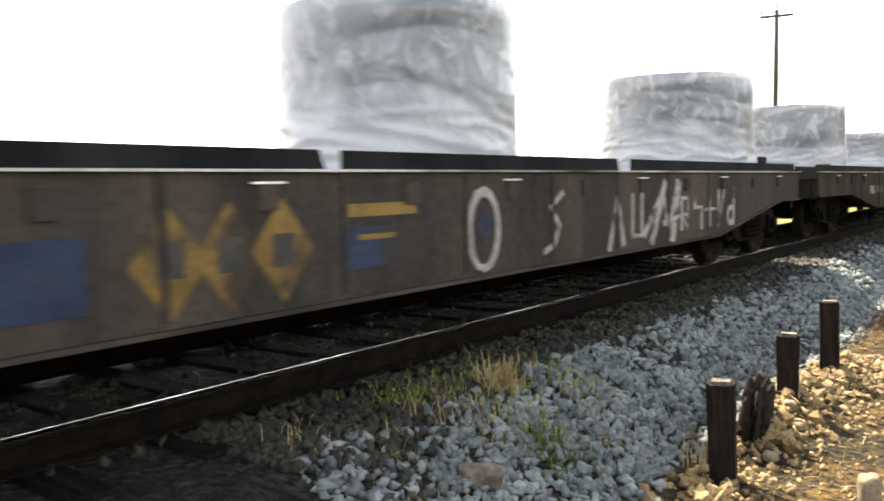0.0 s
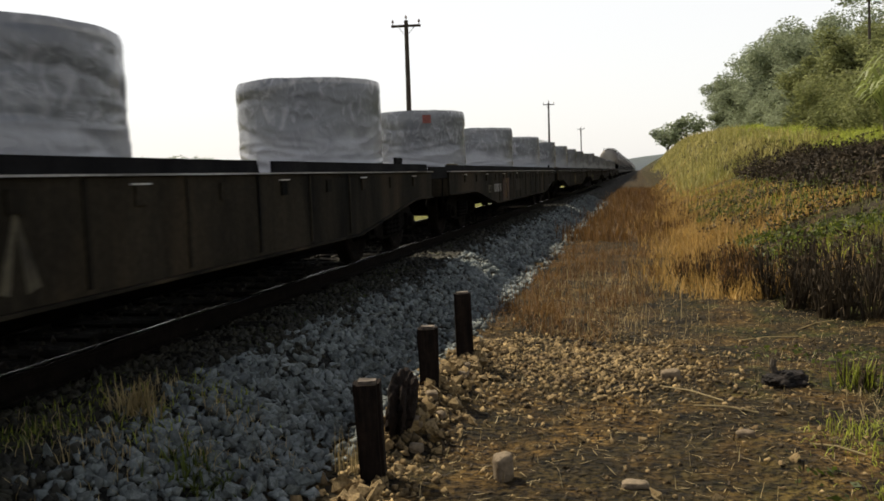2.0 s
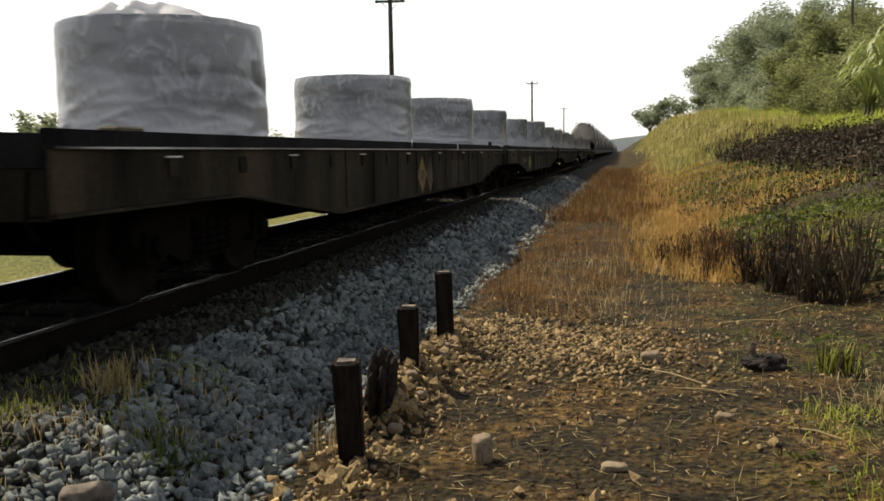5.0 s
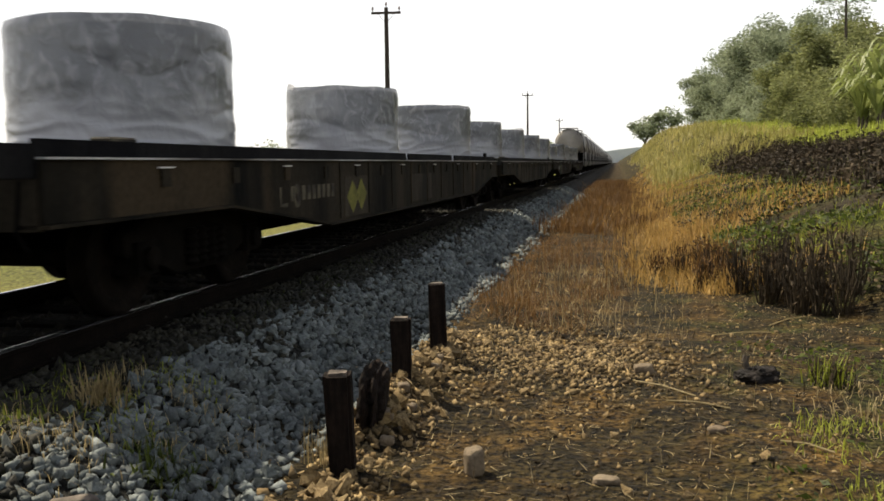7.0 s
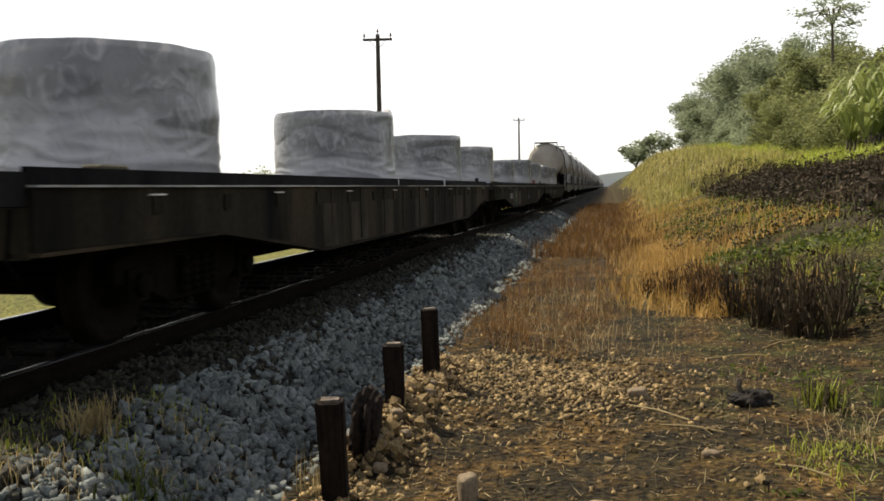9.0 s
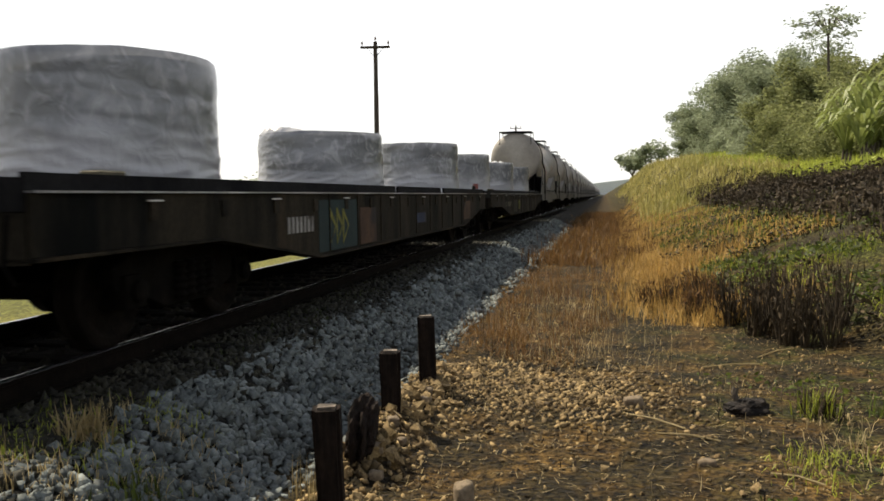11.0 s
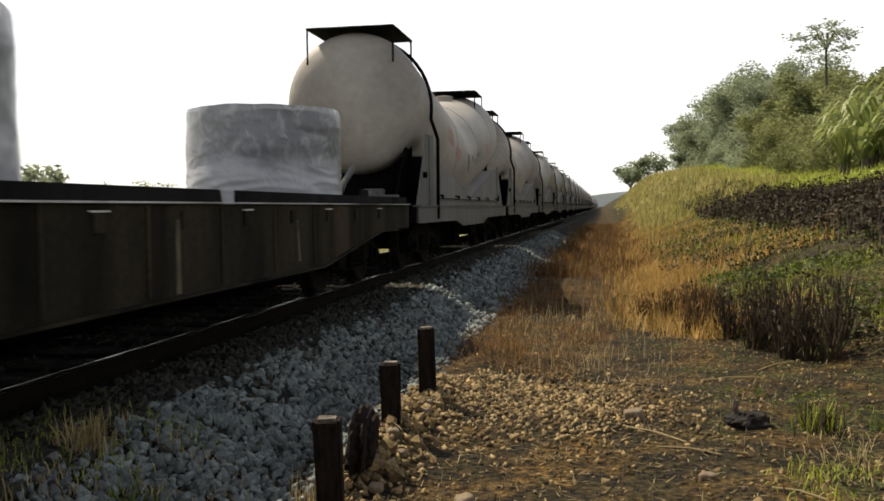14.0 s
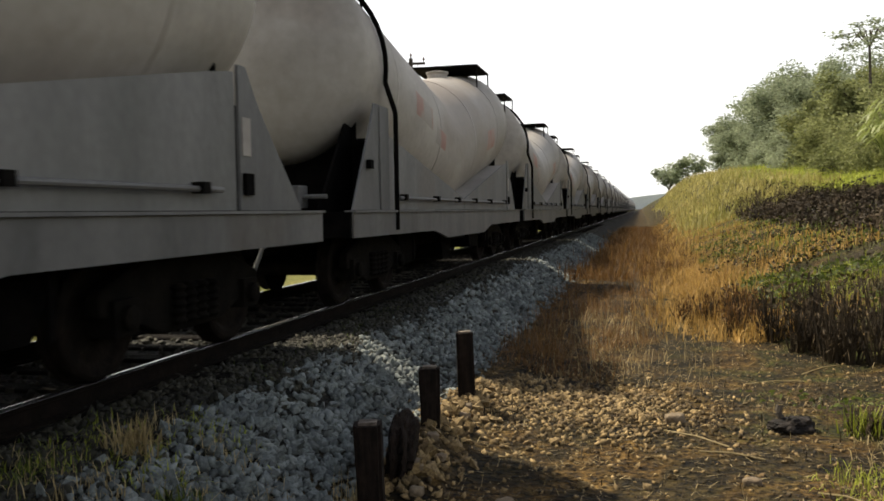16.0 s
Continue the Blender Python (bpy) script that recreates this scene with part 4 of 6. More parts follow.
# ---- cement tank wagons ----
def tank_mesh():
    """Two round halves that slope down to a crease in the middle, with dished ends."""
    n, ya, ym, yb, r0 = 48, 1.35, 6.45, 11.85, 1.25
    bm = bmesh.new()
    rings = []

    def ring(y, zc, r):
        rings.append([bm.verts.new((r * math.sin(k * math.tau / n), y, zc + r * math.cos(k * math.tau / n))) for k in range(n)])

    def axis(y):
        d = (ym - y) / (ym - ya) if y < ym else (y - ym) / (yb - ym)
        return 2.15 + (0.82 if y < ym else 0.97) * d, r0 + 0.045 * (1 - d) ** 4
    for k in range(7):
        a = k / 6 * math.pi / 2
        ring(ya - 0.42 * math.cos(a), axis(ya)[0] - 0.02, max(0.02, r0 * math.sin(a)))
    for y in np.concatenate([np.linspace(ya, ym, 14)[1:], np.linspace(ym, yb, 14)[1:]]):
        ring(y, *axis(y))
    for k in range(1, 7):
        a = k / 6 * math.pi / 2
        ring(yb + 0.42 * math.sin(a), axis(yb)[0] - 0.02, max(0.02, r0 * math.cos(a)))
    for p, q in zip(rings, rings[1:]):
        for k in range(n):
            bm.faces.new((p[k], p[(k + 1) % n], q[(k + 1) % n], q[k]))
    bm.faces.new(rings[0])
    bm.faces.new(rings[-1][::-1])
    return bm, axis


def tank_wagon():
    w = tagged(new("tank_wagon"), "dusty grey cement tank wagon, its belly sloping to the middle", "tank wagon", "tank wagons of the train")
    d, L = 1.065, 13.1
    bm, axis = tank_mesh()
    tank = part("tank", bm, M["cement"], w, "cement-dusted grey tank barrel", True)
    for yy in (2.6, 5.0, 7.9, 10.6):
        zc, r = axis(yy)
        bm = bmesh.new()
        lathe(bm, [(yy - 0.03, r - 0.01), (yy - 0.03, r + 0.004), (yy + 0.03, r + 0.004), (yy + 0.03, r - 0.01)], "y", 48, (0, 0, zc))
        part("weld_band", bm, M["cement"], tank, smooth=False)
    for s in (1, -1):
        bm = bmesh.new()
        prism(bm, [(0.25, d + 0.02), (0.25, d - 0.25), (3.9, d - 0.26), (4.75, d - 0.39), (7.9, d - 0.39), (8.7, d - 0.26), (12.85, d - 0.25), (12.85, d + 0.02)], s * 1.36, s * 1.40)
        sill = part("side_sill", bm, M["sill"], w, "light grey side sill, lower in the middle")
        bm = boxes(tuple(sorted((s * 1.30, s * 1.43))) + (0.25, 12.85, d + 0.022, d + 0.045))
        part("sill_flange", bm, M["sill"], sill)
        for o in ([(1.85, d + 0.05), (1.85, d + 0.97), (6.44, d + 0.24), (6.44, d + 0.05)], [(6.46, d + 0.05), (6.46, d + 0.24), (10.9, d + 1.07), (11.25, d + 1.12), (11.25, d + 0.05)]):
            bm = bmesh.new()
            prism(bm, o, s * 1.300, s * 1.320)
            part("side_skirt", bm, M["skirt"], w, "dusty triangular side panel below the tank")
            # a ledge from the panel's upper edge in to the barrel
            (ya, za), (yb, zb) = o[1], o[2]
            bm = bmesh.new()
            rows = []
            for k in range(11):
                yy, zz = ya + (yb - ya) * k / 10, za + (zb - za) * k / 10 - 0.02
                zc, r = axis(yy)
                xb = math.sqrt(max(0.04, r * r - (zc - zz) ** 2)) - 0.03
                rows.append([bm.verts.new(c) for c in ((s * 1.299, yy, zz), (s * xb, yy, zz), (s * xb, yy, zz - 0.012), (s * 1.299, yy, zz - 0.012))])
            for p0, p1 in zip(rows, rows[1:]):
                for i in range(4):
                    bm.faces.new((p0[i], p0[(i + 1) % 4], p1[(i + 1) % 4], p1[i]))
            part("skirt_ledge", bm, M["cement"], w, "narrow dusty ledge between panel and barrel")
        for ya, sg in ((0.55, 1), (12.55, -1)):
            bm = bmesh.new()
            edge = [(0.43, 0.05), (1.07, 1.0), (1.25, 1.30), (1.81, 1.30), (1.81, 0.05)] if sg > 0 else [(12.5, 0.05), (11.65, 0.88), (11.42, 1.18), (11.29, 1.18), (11.29, 0.05)]
            prism(bm, [(a, d + b) for a, b in edge], s * 1.31, s * 1.335)
            gusset = part("end_gusset", bm, M["sill"], w, "tapering end support plate")
            if sg > 0:
                bm = boxes(tuple(sorted((s * 1.336, s * 1.39))) + (0.90, 1.02, d + 0.52, d + 0.62))
                part("bracket", bm, M["under"], gusset)
                bm = boxes(tuple(sorted((s * 1.336, s * 1.352))) + (1.40, 1.44, d + 0.05, d + 1.28))
                part("stiffener", bm, M["sill"], gusset)
            else:
                bm = boxes(tuple(sorted((s * 1.336, s * 1.345))) + (11.33, 11.47, d + 0.48, d + 0.78))
                part("data_panel", bm, M["cement"], gusset, "pale panel of unreadable lettering")
                bm = boxes(tuple(sorted((s * 1.336, s * 1.37))) + (11.33, 11.47, d + 0.17, d + 0.34))
                part("card_holder", bm, M["under"], gusset, "small dark steel card holder")
            yy = ya + 1.32 * sg
            zc, r = axis(min(max(yy, 1.4), 11.8))
            if sg < 0:
                continue
            bm = bmesh.new()
            tube(bm, [(s * 1.41, yy, d - 0.2), (s * 1.41, yy, d + 1.25)] + [(s * (r + 0.05) * math.cos(a), yy, zc + (r + 0.05) * math.sin(a)) for a in np.linspace(-0.15, 1.35, 12)], 0.032, 8)
            part("drain_pipe", bm, M["under"], w, "dark pipe hugging the tank end")
        bm = bmesh.new()
        rod(bm, (s * 1.385, 2.1, d + 0.20), (s * 1.385, 10.9, d + 0.20), 0.022, 8)
        pipe = part("side_pipe", bm, M["sill"], w)
        for yy in (2.3, 4.1, 5.6, 7.1, 8.7, 10.6):
            bm = boxes(tuple(sorted((s * 1.338, s * 1.43))) + (yy - 0.05, yy + 0.05, d + 0.17, d + 0.25))
            part("pipe_bracket", bm, M["bogie"], pipe)
    for ya, sg in ((1.35, 1), (11.75, -1)):
        pz = d + (3.16 if sg > 0 else 3.29)
        bm = boxes((-0.80, 0.80, min(ya - 0.3 * sg, ya + 1.2 * sg), max(ya - 0.3 * sg, ya + 1.2 * sg), pz, pz + 0.03))
        plat = part("roof_platform", bm, M["bogie"], w, "rusty roof walkway")
        bm = bmesh.new()
        for s in (-0.78, 0.78):
            for yy in (ya - 0.27 * sg, ya + 1.15 * sg):
                rod(bm, (s, yy, d + 2.55), (s, yy, pz), 0.018, 6)
        rod(bm, (-0.78, ya - 0.27 * sg, pz), (-0.78, ya - 0.27 * sg, d + 2.80), 0.018, 6)
        part("platform_stay", bm, M["bogie"], plat)
        bm = bmesh.new()
        lathe(bm, [(d + 2.74, 0.22), (d + 3.04, 0.22), (d + 3.06, 0.25), (d + 3.09, 0.25), (d + 3.11, 0.16)], "z", 20, (0, ya + 1.7 * sg, 0))
        part("hatch", bm, M["cement"], plat, "round filling hatch")
        e = 0.25 if sg > 0 else 12.85
        bm = boxes((-1.38, 1.38, min(e, e + 0.05 * sg), max(e, e + 0.05 * sg), d - 0.25, d + 0.03), (-1.30, 1.30, min(e + 0.05 * sg, e + 1.2 * sg), max(e + 0.05 * sg, e + 1.2 * sg), d - 0.04, d))
        part("end_sill", bm, M["under"], w)
        bm = boxes((-0.10, 0.10, min(e, e - 0.24 * sg), max(e, e - 0.24 * sg), 0.62, 0.84), (-0.15, 0.15, min(e - 0.24 * sg, e - 0.36 * sg), max(e - 0.24 * sg, e - 0.36 * sg), 0.58, 0.88))
        bmesh.ops.bevel(bm, geom=bm.edges[:], offset=0.02, segments=1, affect="EDGES")
        part("coupler", bm, M["bogie"], w)
        bm = bmesh.new()
        tube(bm, [(0.42, e, 0.78), (0.42, e - 0.16 * sg, 0.72), (0.38, e - 0.28 * sg, 0.5), (0.3, e - 0.33 * sg, 0.36)], 0.022, 8)
        part("brake_hose", bm, M["air"], w)
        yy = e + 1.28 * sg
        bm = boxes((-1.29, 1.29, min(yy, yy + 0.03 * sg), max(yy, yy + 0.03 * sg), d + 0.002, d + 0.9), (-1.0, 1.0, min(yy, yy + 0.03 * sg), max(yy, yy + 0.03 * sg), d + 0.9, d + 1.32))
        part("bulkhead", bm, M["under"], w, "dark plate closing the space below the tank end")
        for s in (-1, 1):
            bm = bmesh.new()
            prism(bm, [(e + 0.12 * sg, d), (e + 1.25 * sg, d + 1.3), (e + 1.30 * sg, d + 1.3), (e + 1.25 * sg, d)], s * 0.92, s * 0.95)
            part("saddle_plate", bm, M["under"], w)
    bm = bmesh.new()
    lathe(bm, [(-0.78, 0.05), (-0.76, 0.13), (-0.68, 0.175), (-0.12, 0.175), (-0.04, 0.13), (-0.02, 0.05)], "x", 20, (0, 0.52, d + 0.20))
    part("air_vessel", bm, M["air"], w, "pale cylindrical air vessel", True)
    bm = boxes((0.42, 0.72, 0.40, 0.66, d + 0.08, d + 0.33), (0.48, 0.66, 0.36, 0.70, d + 0.14, d + 0.28), (0.3, 1.0, 0.5, 0.56, d + 0.18, d + 0.23))
    bmesh.ops.bevel(bm, geom=bm.edges[:], offset=0.012, segments=1, affect="EDGES")
    part("brake_valve", bm, M["air"], w, "grey brake valve block")
    bm = bmesh.new()
    tube(bm, [(-0.05, 0.55, d + 0.26), (0.02, 0.60, d + 0.45), (0.16, 0.72, d + 0.72)], 0.055, 10)
    part("outlet_pipe", bm, M["air"], w)
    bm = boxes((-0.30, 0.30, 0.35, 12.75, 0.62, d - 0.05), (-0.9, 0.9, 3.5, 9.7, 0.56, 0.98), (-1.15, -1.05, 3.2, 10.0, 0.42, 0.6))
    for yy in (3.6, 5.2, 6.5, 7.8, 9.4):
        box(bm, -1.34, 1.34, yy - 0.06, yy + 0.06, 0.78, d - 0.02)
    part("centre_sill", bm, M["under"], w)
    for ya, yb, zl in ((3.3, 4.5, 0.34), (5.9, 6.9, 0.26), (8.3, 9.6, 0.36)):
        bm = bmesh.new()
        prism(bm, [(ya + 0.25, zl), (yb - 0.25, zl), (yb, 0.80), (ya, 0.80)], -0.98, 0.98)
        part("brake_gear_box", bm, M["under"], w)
    for yy in (5.4, 7.5):
        bm = bmesh.new()
        lathe(bm, [(0.30, 0.09), (0.42, 0.16), (0.75, 0.18), (1.05, 0.5)], "z", 16, (0, yy, 0))
        part("discharge_cone", bm, M["under"], w)
    for s in (1, -1):
        for yy in (3.3, 9.2):
            bm = boxes(tuple(sorted((s * 1.2, s * 1.23))) + (yy, yy + 0.035, 0.40, d - 0.1))
            part("step_hanger", bm, M["under"], w)
    for y in (2.1, 11.0):
        bogie(w, y)
    return w, tank


base_tank, tank_barrel = tank_wagon()
tanks = []
for k in range(17):
    y = FIRST + 7 * PITCH + k * TANK_PITCH
    w = base_tank if k == 0 else copy_thing(base_tank, pose(TX, y, RAIL))
    w.matrix_basis = pose(TX, y, RAIL)
    moving.append((w, y, 0.0, RAIL))
    tanks.append((w, [c for c in w.children if c.data == tank_barrel.data][0]))
# the far end of the train shows only barrels, sills, panels and bogies
for k in range(17, 36):
    y = FIRST + 7 * PITCH + k * TANK_PITCH
    w = tagged(new("tank_wagon"), "dusty grey cement tank wagon, its belly sloping to the middle", "tank wagon", "tank wagons of the train")
    for c in base_tank.children:
        if c.name.split(".")[0] in ("tank", "side_sill", "side_skirt", "end_gusset", "bogie", "roof_platform", "bulkhead"):
            again(c, c.name.split(".")[0], w, c.matrix_basis.copy())
    w.matrix_basis = pose(TX, y, RAIL)
    moving.append((w, y, 0.0, RAIL))
for w, _ in tanks[:3]:
    add_wheels(w)
for w, _ in tanks[3:]:
    for b in [c for c in w.children if c.name.startswith("bogie")]:
        for yy in (-0.9, 0.9):
            o = new("wheelset", wheel_data)
            o.parent = b
            o.location = (0, yy, WHEEL_R)


def tank_axis(y):
    d = (6.45 - y) / 5.1 if y < 6.45 else (y - 6.45) / 5.4
    return 2.15 + (0.82 if y < 6.45 else 0.97) * d, 1.25 + 0.045 * (1 - d) ** 4


def on_tank(bm, y0, y1, a0, a1, lift=0.005, n=8):
    """A patch of paint laid on the barrel, between two angles above the level of its axis."""
    m = 6
    grid = [[None] * (m + 1) for _ in range(n + 1)]
    for i in range(n + 1):
        y = y0 + (y1 - y0) * i / n
        zc, r = tank_axis(y)
        for j in range(m + 1):
            a = radians(a0 + (a1 - a0) * j / m)
            grid[i][j] = bm.verts.new(((r + lift) * math.cos(a), y, zc + (r + lift) * math.sin(a)))
    for i in range(n):
        for j in range(m):
            bm.faces.new((grid[i][j], grid[i + 1][j], grid[i + 1][j + 1], grid[i][j + 1]))


for k, (w, barrel) in enumerate(tanks[:8]):
    for a, b, c, e in ((3.5, 4.45, -6, 9), (4.7, 5.3, -12, 0), (9.3, 10.2, -15, 4)):
        bm = bmesh.new()
        on_tank(bm, a, b, c, e)
        part("faded_emblem", bm, M["red"], barrel, "faded red painted patch")
    if k == 0:
        for a, b, c, e in ((6.15, 6.4, -12, 6), (6.7, 6.8, -20, 4), (6.8, 7.05, -2, 4), (7.15, 7.25, -22, 2), (7.25, 7.5, -8, -2), (7.5, 7.6, -8, 4), (7.75, 7.85, -25, 2), (7.85, 8.1, -4, 2), (8.1, 8.2, -12, 2), (8.3, 8.4, -10, 4)):
            bm = bmesh.new()
            on_tank(bm, a, b - 0.02, c, e, 0.006, 2)
            part("graffiti_stroke", bm, M["smudge"], barrel, "dark smudged spray-paint stroke")
        
# ---- posts beside the ballast ----
def post(x, y, top, lean, turn):
    p = tagged(new("timber_post"), "short dark weathered timber post set in the ballast edge", "post", "posts beside the track")
    p.matrix_basis = pose(x, y, float(height(x, y)) - 0.25, lean[0], lean[1], turn)
    h = top - float(height(x, y)) + 0.25
    bm = bmesh.new()
    box(bm, -0.071, 0.071, -0.058, 0.058, 0, h)
    bmesh.ops.bevel(bm, geom=[e for e in bm.edges if abs(e.verts[0].co.z - e.verts[1].co.z) > 0.1], offset=0.018, segments=2, affect="EDGES")
    bmesh.ops.bisect_plane(bm, geom=bm.verts[:] + bm.edges[:] + bm.faces[:], plane_co=(0, 0, h * 0.6), plane_no=(0, 0, 1))
    bmesh.ops.bisect_plane(bm, geom=bm.verts[:] + bm.edges[:] + bm.faces[:], plane_co=(0, 0, h * 0.85), plane_no=(0, 0, 1))
    for v in bm.verts:
        q = noise.noise(v.co * 7 + Vector((y, 0, 0)))
        v.co.x += 0.010 * q
        v.co.y += 0.010 * noise.noise(v.co * 6 + Vector((0, y, 3)))
        if v.co.z > h - 0.05:
            v.co.z += 0.014 * noise.noise(v.co * 20 + Vector((y, 0, 0)))
    shaft = part("shaft", bm, M["post"], p)
    bm = bmesh.new()
    box(bm, -0.045, 0.05, -0.035, 0.04, h - 0.01, h + 0.012)
    for v in bm.verts:
        v.co.z += 0.008 * noise.noise(v.co * 30)
    part("worn_end", bm, M["post_top"], shaft, "pale splintered end grain")
    return p


post(-1.43, 4.24, 0.545, (1.5, -2.0), 12)
post(-1.485, 5.72, 0.565, (0, -0.5), 9)
post(-1.435, 6.76, 0.665, (0, -1.5), 14)


# ---- power line ----
def pole(x, y, top):
    p = tagged(new("utility_pole"), "tall timber utility pole with one crossarm", "utility pole", "utility poles beyond the track")
    p.matrix_basis = pose(x, y, -0.5, 0, 0, 8)
    bm = bmesh.new()
    lathe(bm, [(0, 0.17), (top * 0.5, 0.14), (top + 0.5, 0.105)], "z", 14)
    part("pole", bm, M["pole"], p)
    bm = boxes((-0.78, 0.78, -0.15, -0.05, top + 0.14, top + 0.26))
    arm = part("crossarm", bm, M["pole"], p)
    for s in (-0.7, 0.7, 0.0):
        bm = bmesh.new()
        z = top + (0.26 if s else 0.5)
        lathe(bm, [(z, 0.02), (z + 0.10, 0.02), (z + 0.11, 0.06), (z + 0.17, 0.065), (z + 0.19, 0.045), (z + 0.24, 0.05), (z + 0.27, 0.02)], "z", 12, (s, -0.10 if s else 0, 0))
        part("insulator", bm, M["insulator"], arm)
    bm = bmesh.new()
    for s in (-1, 1):
        rod(bm, (0, -0.09, top - 0.35), (s * 0.42, -0.10, top + 0.14), 0.014, 6)
    part("arm_brace", bm, M["pole"], arm)


pole(-12.0, 44.1, 9.90)
pole(-12.0, 116.3, 11.1)
pole(-12.6, 190.0, 11.2)


# ---- loose stone ----
def stone_shapes(n, seed):
    """Angular chips: jittered octahedra cut to twelve or so faces."""
    r = np.random.default_rng(seed)
    base = np.array([(1, 0, 0), (-1, 0, 0), (0, 1, 0), (0, -1, 0), (0, 0, 1), (0, 0, -1), (0.7, 0.7, 0.45), (-0.7, 0.6, -0.4)], float)
    tri = np.array([(0, 6, 4), (6, 2, 4), (2, 1, 4), (1, 3, 4), (3, 0, 4), (0, 2, 6), (2, 0, 5), (0, 3, 5), (3, 1, 5), (1, 7, 5), (7, 2, 5), (2, 7, 1)])
    v = base[None] * (0.72 + 0.56 * r.random((n, 8, 1))) + r.normal(0, 0.13, (n, 8, 3))
    v *= np.array([1.0, 0.8, 0.6]) * (0.75 + 0.5 * r.random((n, 1, 3)))
    a = r.normal(size=(n, 4))
    a /= np.linalg.norm(a, axis=1, keepdims=True)
    w, x, y, z = a.T
    R = np.stack([np.stack([1 - 2 * (y * y + z * z), 2 * (x * y - z * w), 2 * (x * z + y * w)], -1), np.stack([2 * (x * y + z * w), 1 - 2 * (x * x + z * z), 2 * (y * z - x * w)], -1),
                  np.stack([2 * (x * z - y * w), 2 * (y * z + x * w), 1 - 2 * (x * x + y * y)], -1)], 1)
    return np.einsum("nij,nkj->nki", R, v), tri


def scatter(name, xy, size, material, label, category, seed, sink=0.3, lift=0.0):
    n = len(xy)
    v, tri = stone_shapes(n, seed)
    size = np.asarray(size).reshape(-1, 1, 1)
    zz = height(xy[:, 0], xy[:, 1]) + lift
    v = v * size + np.stack([xy[:, 0], xy[:, 1], zz + size[:, 0, 0] * (0.5 - sink)], -1)[:, None]
    f = (np.arange(n)[:, None, None] * 8 + tri[None]).reshape(-1, 3)
    return tagged(sheet(name, v.reshape(-1, 3), f, material), label, category, kind="stuff")


def pieces(parent, name, xy, size, material, seed):
    """Stones that can be told apart, each an object of its own."""
    v, tri = stone_shapes(12, seed)
    data = []
    for k in range(12):
        me = bpy.data.meshes.new(name)
        me.from_pydata([tuple(p) for p in v[k]], [], [tuple(int(i) for i in t) for t in tri])
        me.materials.append(material)
        data.append(me)
    r = np.random.default_rng(seed + 1)
    for k, ((x, y), s) in enumerate(zip(xy, size)):
        o = new(name, data[k % 12])
        o.parent = parent
        o.matrix_basis = Matrix.LocRotScale((x, y, float(height(x, y)) + s * 0.35), Euler(r.uniform(0, 6.28, 3)), (s, s, s))


def spread_xy(n, x0, x1, y0, y1, power=1.0):
    """Points over a strip, thicker towards its near end."""
    return np.stack([rng.uniform(x0, x1, n), y0 + (y1 - y0) * rng.random(n) ** power], -1)


xy = spread_xy(10500, -3.45, -1.55, 2.2, 11.0, 1.2)
# stones near the rail take the dark colour that imitates the train's shade
in_shade = xy[:, 0] + 0.22 * wave(xy[:, 0], xy[:, 1], 0.5, 2.0) + rng.normal(0, 0.12, len(xy)) < -2.60
shaded = xy[in_shade]
scatter("ballast", shaded, rng.uniform(0.022, 0.05, len(shaded)), M["ballast_dark"], "ballast beside the rail, coloured dark for the shade of the train", "ballast", 16)
xy = xy[~in_shade]
xy = xy[rng.random(len(xy)) < smooth(-1.52, -2.0, xy[:, 0] + 0.08 * wave(xy[:, 0], xy[:, 1], 0.5))]
bed_stones = scatter("ballast", xy, rng.uniform(0.022, 0.052, len(xy)), M["ballast"], "loose grey crushed-stone ballast along the track", "ballast", 11)
xy = spread_xy(9000, -3.4, -1.5, 11.0, 45.0, 1.3)
in_shade = xy[:, 0] + rng.normal(0, 0.12, len(xy)) < -2.62
scatter("ballast", xy[in_shade], rng.uniform(0.035, 0.07, int(in_shade.sum())), M["ballast_dark"], "ballast beside the rail, coloured dark for the shade of the train", "ballast", 17)
xy = xy[~in_shade]
xy = xy[rng.random(len(xy)) < smooth(-1.45, -2.0, xy[:, 0] + 0.12 * wave(xy[:, 0], xy[:, 1], 0.7))]
scatter("ballast", xy, rng.uniform(0.035, 0.075, len(xy)), M["ballast"], "loose grey crushed-stone ballast along the track", "ballast", 12)
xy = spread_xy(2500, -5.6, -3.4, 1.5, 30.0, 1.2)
scatter("ballast", xy, rng.uniform(0.025, 0.055, len(xy)), M["ballast_dark"], "ballast between the sleepers, coloured dark for the shade of the train", "ballast", 13)
pieces(bed_stones, "stone", spread_xy(300, -2.75, -1.75, 3.0, 7.5), rng.uniform(0.035, 0.062, 300), M["ballast"], 21)

# ochre rubble along the posts and the heap of gravel on the path
xy = np.concatenate([np.stack([rng.normal(-1.40, 0.15, 1600), rng.uniform(3.0, 8.2, 1600)], -1), np.stack([rng.normal(-0.35, 0.55, 1700), rng.normal(7.0, 0.62, 1700)], -1),
                     np.stack([rng.normal(-1.0, 0.35, 500), rng.normal(7.3, 0.8, 500)], -1)])
rub = scatter("rubble", xy, rng.uniform(0.010, 0.036, len(xy)), M["rubble"], "ochre broken stone and clods on the path", "rubble", 14)
xy = spread_xy(2600, -1.3, 3.0, 2.6, 12.0, 1.1)
scatter("rubble", xy, rng.uniform(0.006, 0.022, len(xy)) * rng.uniform(0.6, 1.3, len(xy)), M["rubble"], "small stones and clods strewn over the bare earth", "rubble", 15)
